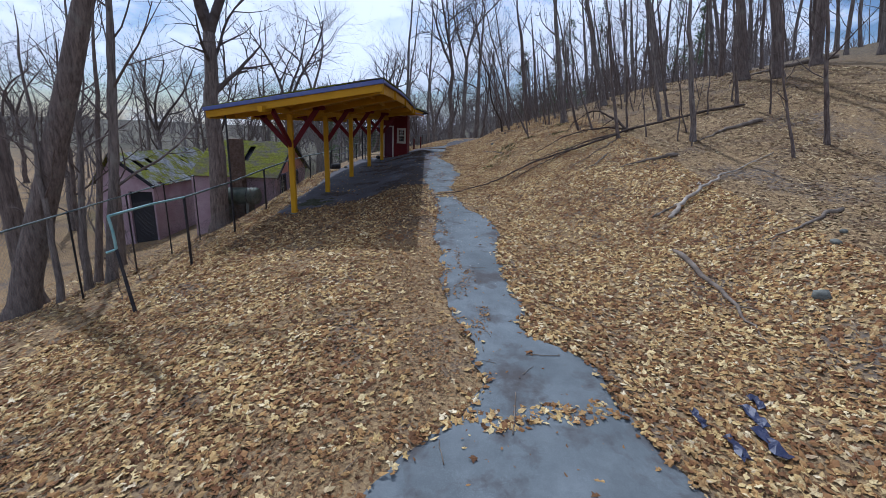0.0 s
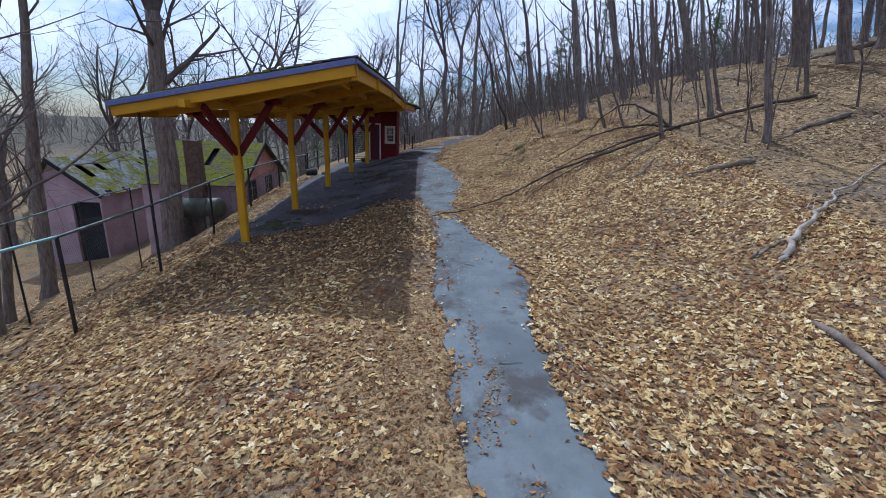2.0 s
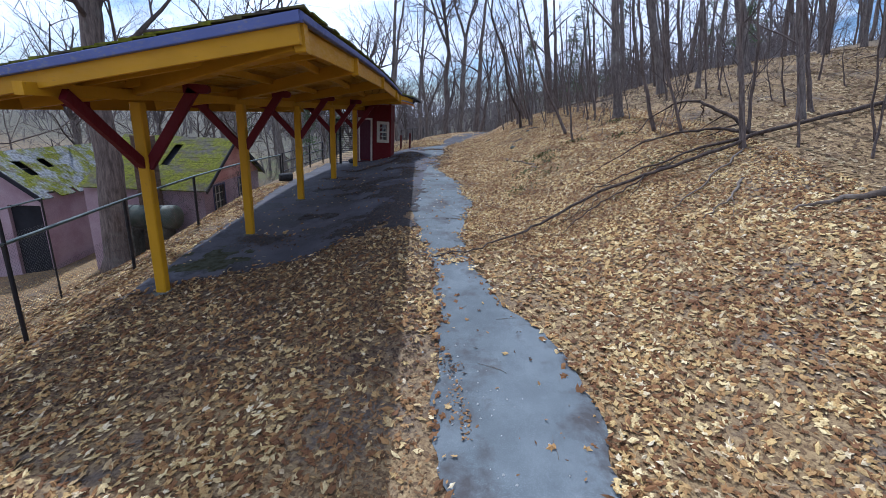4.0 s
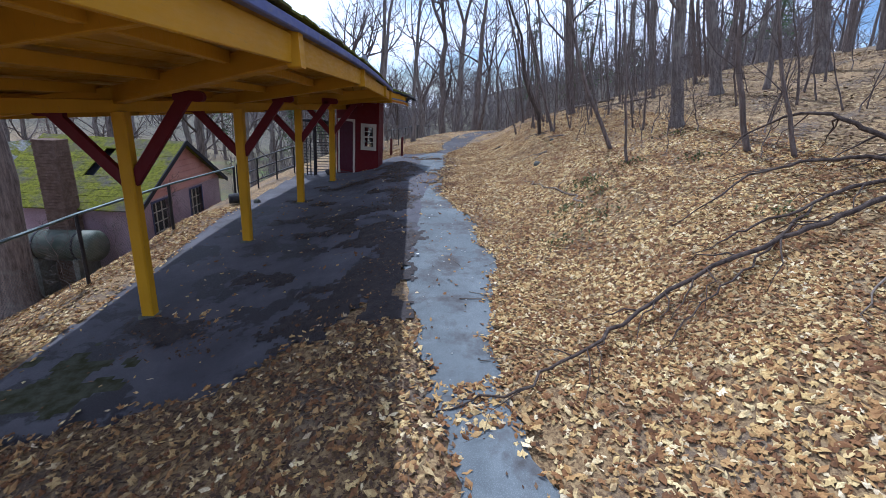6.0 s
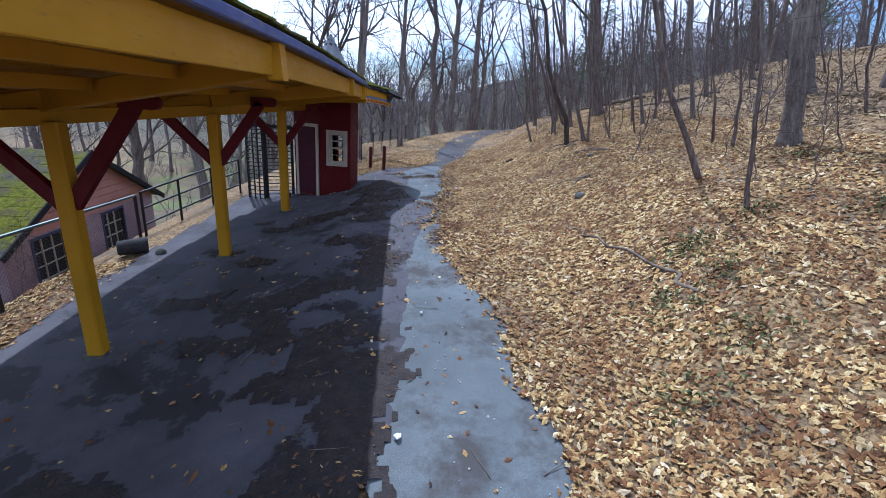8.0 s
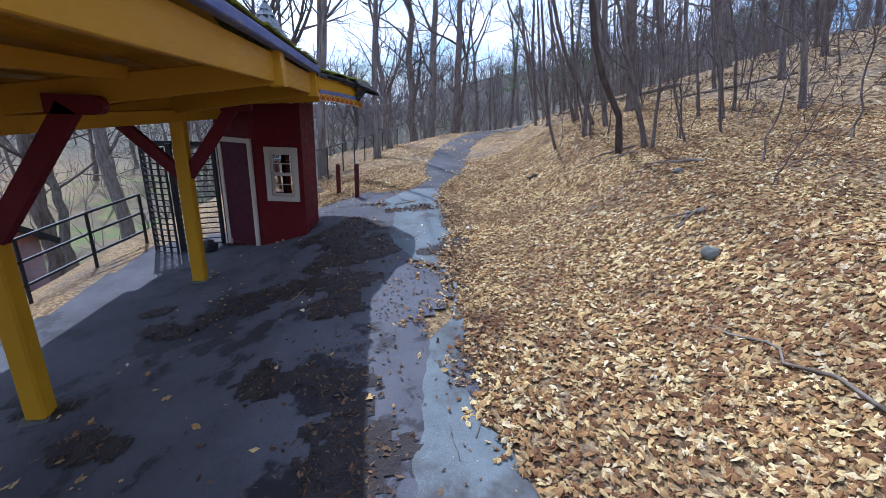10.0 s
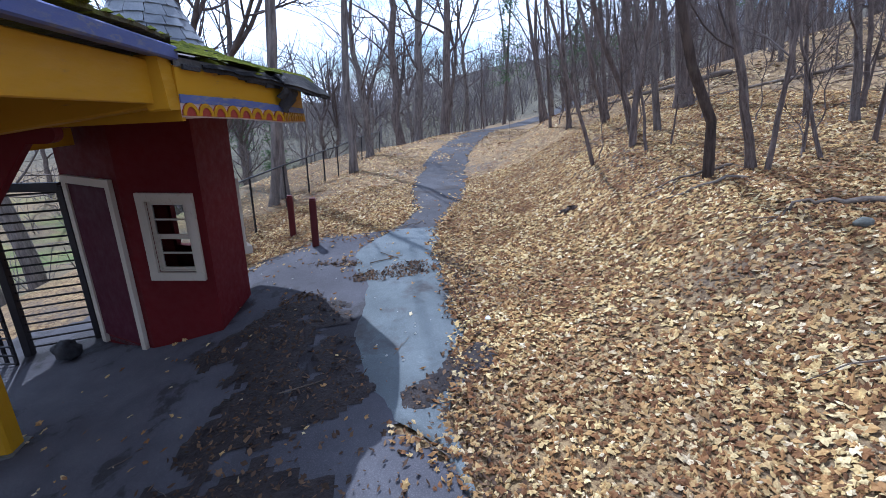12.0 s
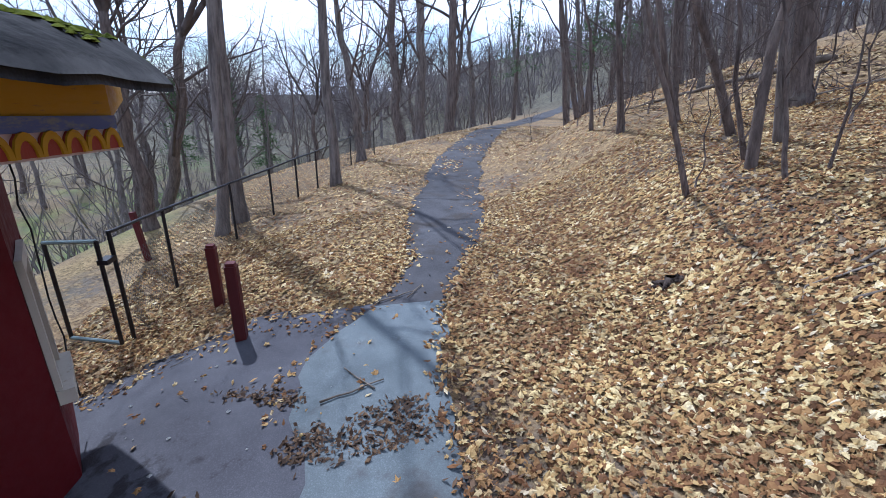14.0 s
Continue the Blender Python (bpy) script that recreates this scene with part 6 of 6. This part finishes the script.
def sampled(rule, box, step):
    """A rule of the plan, worked out on a grid and looked up from there."""
    x0, x1, y0, y1 = box
    xs, ys = np.arange(x0, x1 + step, step), np.arange(y0, y1 + step, step)
    grid = np.array([[rule(float(x), float(y)) for x in xs] for y in ys])
    return lambda px, py: grid[((py - y0) / step + 0.5).astype(int), ((px - x0) / step + 0.5).astype(int)]


FLOOR = np.array([[height(x, y) + (lumps(x, y) if -14.01 < x < 14.01 and y > -0.01 else 0.0) for x in np.arange(-24, 24.5, 0.4)] for y in np.arange(0, 53, 0.4)])


def floor_z(px, py):
    """The height of the uneven forest floor, between the corners of its sheet."""
    u, v = (px + 24) / 0.4, py / 0.4
    i, j = np.clip(u.astype(int), 0, FLOOR.shape[1] - 2), np.clip(v.astype(int), 0, FLOOR.shape[0] - 2)
    a, b = u - i, v - j
    return (FLOOR[j, i] * (1 - a) + FLOOR[j, i + 1] * a) * (1 - b) + (FLOOR[j + 1, i] * (1 - a) + FLOOR[j + 1, i + 1] * a) * b


def leaf_bed(name, label, count, box, density, size, material, seed, lift=0.006, steep=0.24, plain=0.5, step=0.12, crinkled=False):
    """Loose leaves lying on the ground, curled and turned at random; crinkled: folded into facets round the middle."""
    rs = np.random.RandomState(seed)
    x0, x1, y0, y1 = box
    px, py = rs.uniform(x0, x1, count), rs.uniform(y0, y1, count)
    keep = rs.random_sample(count) < sampled(density, box, step)(px, py)
    px, py = px[keep], py[keep]
    paved = sampled(lambda x, y: 1.0 if lumps(x, y) == -0.05 else 0.0, box, step)(px, py) > 0.5
    pz = np.where(paved, land(px, py), floor_z(px, py))
    sx, sy = (floor_z(px + 0.06, py) - floor_z(px - 0.06, py)) / 0.12, (floor_z(px, py + 0.06) - floor_z(px, py - 0.06)) / 0.12
    sx, sy = np.where(paved, (land(px + 0.06, py) - land(px - 0.06, py)) / 0.12, sx), np.where(paved, (land(px, py + 0.06) - land(px, py - 0.06)) / 0.12, sy)
    verts, faces, k = [], [], 0
    oval = rs.random_sample(len(px)) < plain
    for outline, pick in ((OVAL, oval), (LOBED, ~oval)):
        x, y, z = px[pick], py[pick], pz[pick]
        m, n = len(x), len(outline)
        r = size * rs.uniform(0.45, 1.35, m)[:, None]
        a = rs.uniform(0, math.tau, m)[:, None]
        curl, tx, ty = rs.uniform(-0.25, 0.55, m)[:, None], rs.normal(0, steep, m)[:, None], rs.normal(0, steep, m)[:, None]
        lx, ly = outline[:, 0][None] * rs.uniform(0.6, 1.1, m)[:, None], np.repeat(outline[:, 1][None], m, 0)
        lz = curl * (lx * lx * 0.9 + ly * ly * 0.35) - 0.1 * curl
        dx, dy = r * (lx * np.cos(a) - ly * np.sin(a)), r * (lx * np.sin(a) + ly * np.cos(a))
        base = (z + lift + rs.uniform(0, 0.022, m))[:, None]
        zz = base + np.maximum(r * lz + tx * dx + ty * dy, -0.012) + sx[pick][:, None] * dx + sy[pick][:, None] * dy
        spread_ = np.stack([x[:, None] + dx, y[:, None] + dy, zz], -1)
        if crinkled:
            spread_[:, :, 2] += rs.normal(0, 0.13, (m, n)) * r
            heart = np.stack([x, y, base[:, 0] + 0.006 + rs.uniform(-0.05, 0.28, m) * r[:, 0]], -1)[:, None]
            spread_ = np.concatenate([spread_, heart], 1)
            ring = np.arange(n)
            fan = np.stack([ring, (ring + 1) % n, np.full(n, n)], -1)
            faces += (np.arange(m)[:, None, None] * (n + 1) + fan[None] + k).reshape(-1, 3).tolist()
            k += m * (n + 1)
        else:
            faces += (np.arange(m * n).reshape(m, n) + k).tolist()
            k += m * n
        verts.append(spread_.reshape(-1, 3))
    me = bpy.data.meshes.new(name)
    me.from_pydata(np.concatenate(verts).tolist(), [], faces)
    me.materials.append(M[material])
    ob = new(name, me)
    tagged(ob, label, "leaves", kind="stuff")


def cover(x, y):
    """How thickly leaves lie."""
    l, r = path_edges(y)
    s = slab_inside(x, y)
    patch = 0.75 + 0.9 * noise.noise((x * 0.45, y * 0.45, 6))
    across = y - 0.12 * (x - 1.0)
    if 4.42 < across < 4.78 and -1.2 < x < 2.7:
        return 0.7
    if 16.3 < y + 0.25 * noise.noise((x * 3, 0, 5)) < 17.1 and l - 0.6 < x < r + 0.2:
        return 0.75
    if l < x < r:
        edge = r - x if 18.5 < y < 31 else min(x - l, r - x)
        drift = max(0, noise.noise((x * 0.9, y * 0.6, 17)) - 0.02) * 1.6 if y > 33 else 0.0
        return 0.45 if edge < 0.06 else (0.10 if edge < 0.16 else 0.007 + drift)
    if s > 0:
        return 0.25 if s < (0.4 if y > 30.8 else 0.15) else 0.007 + 0.06 * max(0, noise.noise((x * 0.9, y * 0.9, 11)) - 0.05)
    if 14.8 < y < 27.5 and l - 1.7 < x <= l:
        return 0.45 if y < 18.5 else 0.02
    if y < 14 and l - 1.6 < x <= l:
        return 0.10 + 0.5 * ((l - x) / 1.6) ** 2
    if 13.0 < y < 17.8 and -6.2 < x < l - 0.3:
        return 0.25 + 0.3 * patch
    return min(1, max(0.35, patch + 0.12))


def sparse(x, y):
    """Thinner, uneven cover up the slope, with soil between."""
    return min(1, max(0.12, 0.48 + 0.8 * noise.noise((x * 0.35, y * 0.35, 16)) + 0.35 * noise.noise((x * 1.3, y * 1.3, 2))))


DRY = "thick bed of dry tan and brown fallen leaves"
leaf_bed("fallen_leaves", DRY, 78000, (-7.5, 8.5, 3.0, 17.0), cover, 0.058, "leaf", 1, plain=0.45, crinkled=True)
leaf_bed("fallen_leaves", DRY, 66000, (-7.0, 8.5, 17.0, 26.0), cover, 0.046, "leaf", 2, plain=0.6, crinkled=True)
leaf_bed("fallen_leaves", DRY, 98000, (-3.0, 8.5, 26.0, 36.0), cover, 0.031, "leaf", 7, plain=0.4, crinkled=True)
leaf_bed("fallen_leaves", DRY, 44000, (0.3, 5.5, 17.0, 34.0), cover, 0.037, "leaf", 6, plain=0.6, crinkled=True)
leaf_bed("fallen_leaves", DRY, 44000, (-3.5, 12.0, 36.0, 52.0), cover, 0.045, "leaf", 3, plain=1.0)
leaf_bed("fallen_leaves", "duller dry leaves on the upper slope", 105000, (8.5, 20.0, 6.0, 40.0), sparse, 0.064, "dull_leaf", 4, plain=1.0, step=0.3)
leaf_bed("fallen_leaves", "dry leaves on the bank below the fence", 30000, (-20.0, -6.9, 7.0, 30.0), cover, 0.075, "leaf", 8, plain=1.0, step=0.3)

# where mulch has washed together: strips between two points of the plan, and their half width
HEAPS = [(-0.5, 21.2, -0.5, 22.1, 0.50), (-1.2, 21.6, -0.9, 22.2, 0.42), (-2.3, 23.4, -0.7, 23.6, 0.36), (-0.5, 23.4, -0.4, 24.9, 0.34), (-1.5, 22.3, -2.0, 23.2, 0.26),
         (-2.8, 22.7, -2.0, 22.4, 0.2), (-3.5, 23.9, -3.0, 23.9, 0.26), (-1.7, 18.7, -0.6, 20.3, 0.55), (-0.6, 18.7, -0.5, 20.6, 0.40), (-2.2, 27.4, -0.7, 27.6, 0.36),
         (-0.6, 26.7, -0.5, 27.4, 0.3), (-0.8, 28.6, -0.3, 29.9, 0.30), (-0.3, 28.4, -0.15, 28.8, 0.24), (-3.0, 27.3, -2.6, 27.1, 0.16), (-3.4, 27.95, -3.1, 27.95, 0.13),
         (0.15, 30.72, 0.85, 30.86, 0.24), (-1.0, 28.2, -0.2, 28.3, 0.32), (0.6, 28.2, 1.2, 28.8, 0.16), (-1.3, 25.6, -0.5, 25.2, 0.26), (-2.9, 25.3, -2.2, 25.0, 0.2),
         (-3.9, 26.2, -3.2, 25.9, 0.2), (-1.3, 29.7, -0.7, 30.3, 0.2), (-0.6, 31.5, 0.0, 31.2, 0.10), (-3.2, 20.6, -2.5, 20.4, 0.26), (0.72, 9.6, 0.78, 10.8, 0.12), (0.3, 8.6, 0.45, 9.8, 0.16), (0.5, 12.0, 0.4, 13.4, 0.12), (-4.4, 19.3, -3.6, 19.0, 0.3),
         (-0.8, 29.0, -0.9, 29.7, 0.34), (-0.75, 29.9, -0.45, 30.3, 0.24), (-0.3, 28.9, -0.25, 29.3, 0.26), (-1.5, 29.5, -1.2, 29.7, 0.22), (0.62, 8.2, 0.95, 9.4, 0.16), (0.9, 6.6, 1.1, 7.6, 0.14)]


def heaped(x, y):
    """How far a point lies inside the washed-up mulch: above nought inside."""
    most = -1.0
    for ax, ay, bx, by, w in HEAPS:
        if abs(x - ax) > 3 or abs(y - ay) > 3:
            continue
        f = min(1, max(0, ((x - ax) * (bx - ax) + (y - ay) * (by - ay)) / ((bx - ax) ** 2 + (by - ay) ** 2)))
        most = max(most, 1 - math.hypot(x - ax - f * (bx - ax), y - ay - f * (by - ay)) / w)
    return most + 0.8 * noise.noise((x * 1.7, y * 1.7, 4)) + 0.6 * noise.noise((x * 4.3, y * 4.3, 8)) + 0.35 * noise.noise((x * 10.0, y * 10.0, 1))


def build_mats():
    """Thin dark mats of rotted leaves on the paving."""
    s = Shape()
    s.smooth = True
    d, index = 0.06, {}

    def corner(i, j):
        if (i, j) not in index:
            x, y = -5 + i * d, 18 + j * d
            index[i, j] = len(s.v)
            s.v.append((x, y, height(x, y) + 0.010 + 0.014 * min(1.0, max(0.0, heaped(x, y) * 2.5)) + 0.006 * noise.noise((x * 14, y * 14, 2))))
        return index[i, j]

    for i in range(int(6.4 / d)):
        for j in range(int(12.3 / d)):
            if heaped(-5 + (i + 0.5) * d, 18 + (j + 0.5) * d) > 0.12:
                s.f.append((corner(i, j), corner(i + 1, j), corner(i + 1, j + 1), corner(i, j + 1)))
    tagged(part("leaf_mat", s, "rot"), "wet dark mats of rotted leaves on the paving", "leaf mat", kind="stuff")


build_mats()


def build_moss_film():
    """Thin green moss on the damp near corner of the paving."""
    s = Shape()
    s.smooth = True
    d, index = 0.08, {}

    def corner(i, j):
        if (i, j) not in index:
            x, y = -5.6 + i * d, 16.4 + j * d
            index[i, j] = len(s.v)
            s.v.append((x, y, height(x, y) + 0.012 + 0.004 * noise.noise((x * 12, y * 12, 3))))
        return index[i, j]

    for i in range(int(2.4 / d)):
        for j in range(int(3.2 / d)):
            x, y = -5.6 + (i + 0.5) * d, 16.4 + (j + 0.5) * d
            if slab_inside(x, y) > 0.15 and 1 - math.hypot((x + 4.7) / 0.9, (y - 17.9) / 0.9) + 0.9 * noise.noise((x * 2.4, y * 2.4, 9)) > 0.25:
                s.f.append((corner(i, j), corner(i + 1, j), corner(i + 1, j + 1), corner(i, j + 1)))
    tagged(part("moss_film", s, "film"), "thin dark green moss on damp paving", "moss", kind="stuff")


build_moss_film()


def mulch(x, y):
    """Dark broken leaves that wash together on the paving and at the path's edge."""
    s = slab_inside(x, y)
    l, r = path_edges(y)
    heap = (0.9 if y > 30.4 else 0.26 if y > 17 else 0.8) * min(1.0, max(0.0, heaped(x, y) * 2.0))
    if y > 25 and abs(x - r - 0.12) < 0.3:
        heap = max(heap, 0.32 - abs(x - r - 0.12))
    if l + 0.05 < x < r - 0.05 and y < 27.5:
        return max(0.01, heap)
    strip = math.exp(-((x - (l - 0.75)) / 0.65) ** 2) * (1.0 if y < 18.5 else 0.05) if y < 28 else 0.0
    if 4.4 < y < 5.0 and x < 2.7:
        strip = 0.6
    drift = max(0, noise.noise((x * 0.75, y * 0.5, 21)) - 0.12) * 0.8 if s > 0 and y < 19 else 0.0
    if s <= 0 and 13.0 < y < 17.8 and -6.2 < x < l - 0.3:
        drift = 0.75
    return min(1, max(0.9 * strip + drift, heap))


leaf_bed("leaf_mulch", "brown crumbled leaves and needles beside the path", 52000, (-6.2, 2.6, 3.0, 13.0), mulch, 0.027, "crumbs", 5, 0.012, 0.35, 0.9)
leaf_bed("leaf_mulch", "dark broken leaf mulch washed together on the paving", 80000, (-6.2, 2.6, 13.0, 30.4), mulch, 0.031, "mulch", 10, 0.012, 0.35, 0.9)
leaf_bed("leaf_mulch", "dark broken leaf mulch washed together on the paving", 95000, (-3.7, 1.7, 24.0, 31.5), mulch, 0.024, "mulch", 9, 0.012, 0.5, 0.9, 0.06)


def grass_tufts():
    rng = random.Random(61)
    s = Shape()
    for cx, cy in ((5.2, 23.3), (4.0, 22.9), (3.65, 21.25), (3.95, 22.25), (3.25, 22.05), (3.85, 23.0), (2.8, 20.75), (6.4, 22.6), (6.0, 19.6), (7.0, 24.8)):
        for k in range(44):
            x, y = cx + rng.gauss(0, 0.22), cy + rng.gauss(0, 0.16)
            p = on(x, y, 0.035)
            w = Vector((rng.uniform(-1, 1), rng.uniform(-1, 1), 0)).normalized()
            q = p + w * 0.04 + Vector((0, 0, rng.uniform(0.03, 0.08)))
            e = w.cross(Vector((0, 0, 1))) * 0.022
            tip = q + w * 0.05
            s.add([p, q - e, tip, q + e], [(0, 1, 2, 3)])
    tagged(part("green_sprouts", s, "green"), "small green sprouts among the fallen leaves", "sprouts", kind="stuff")


grass_tufts()
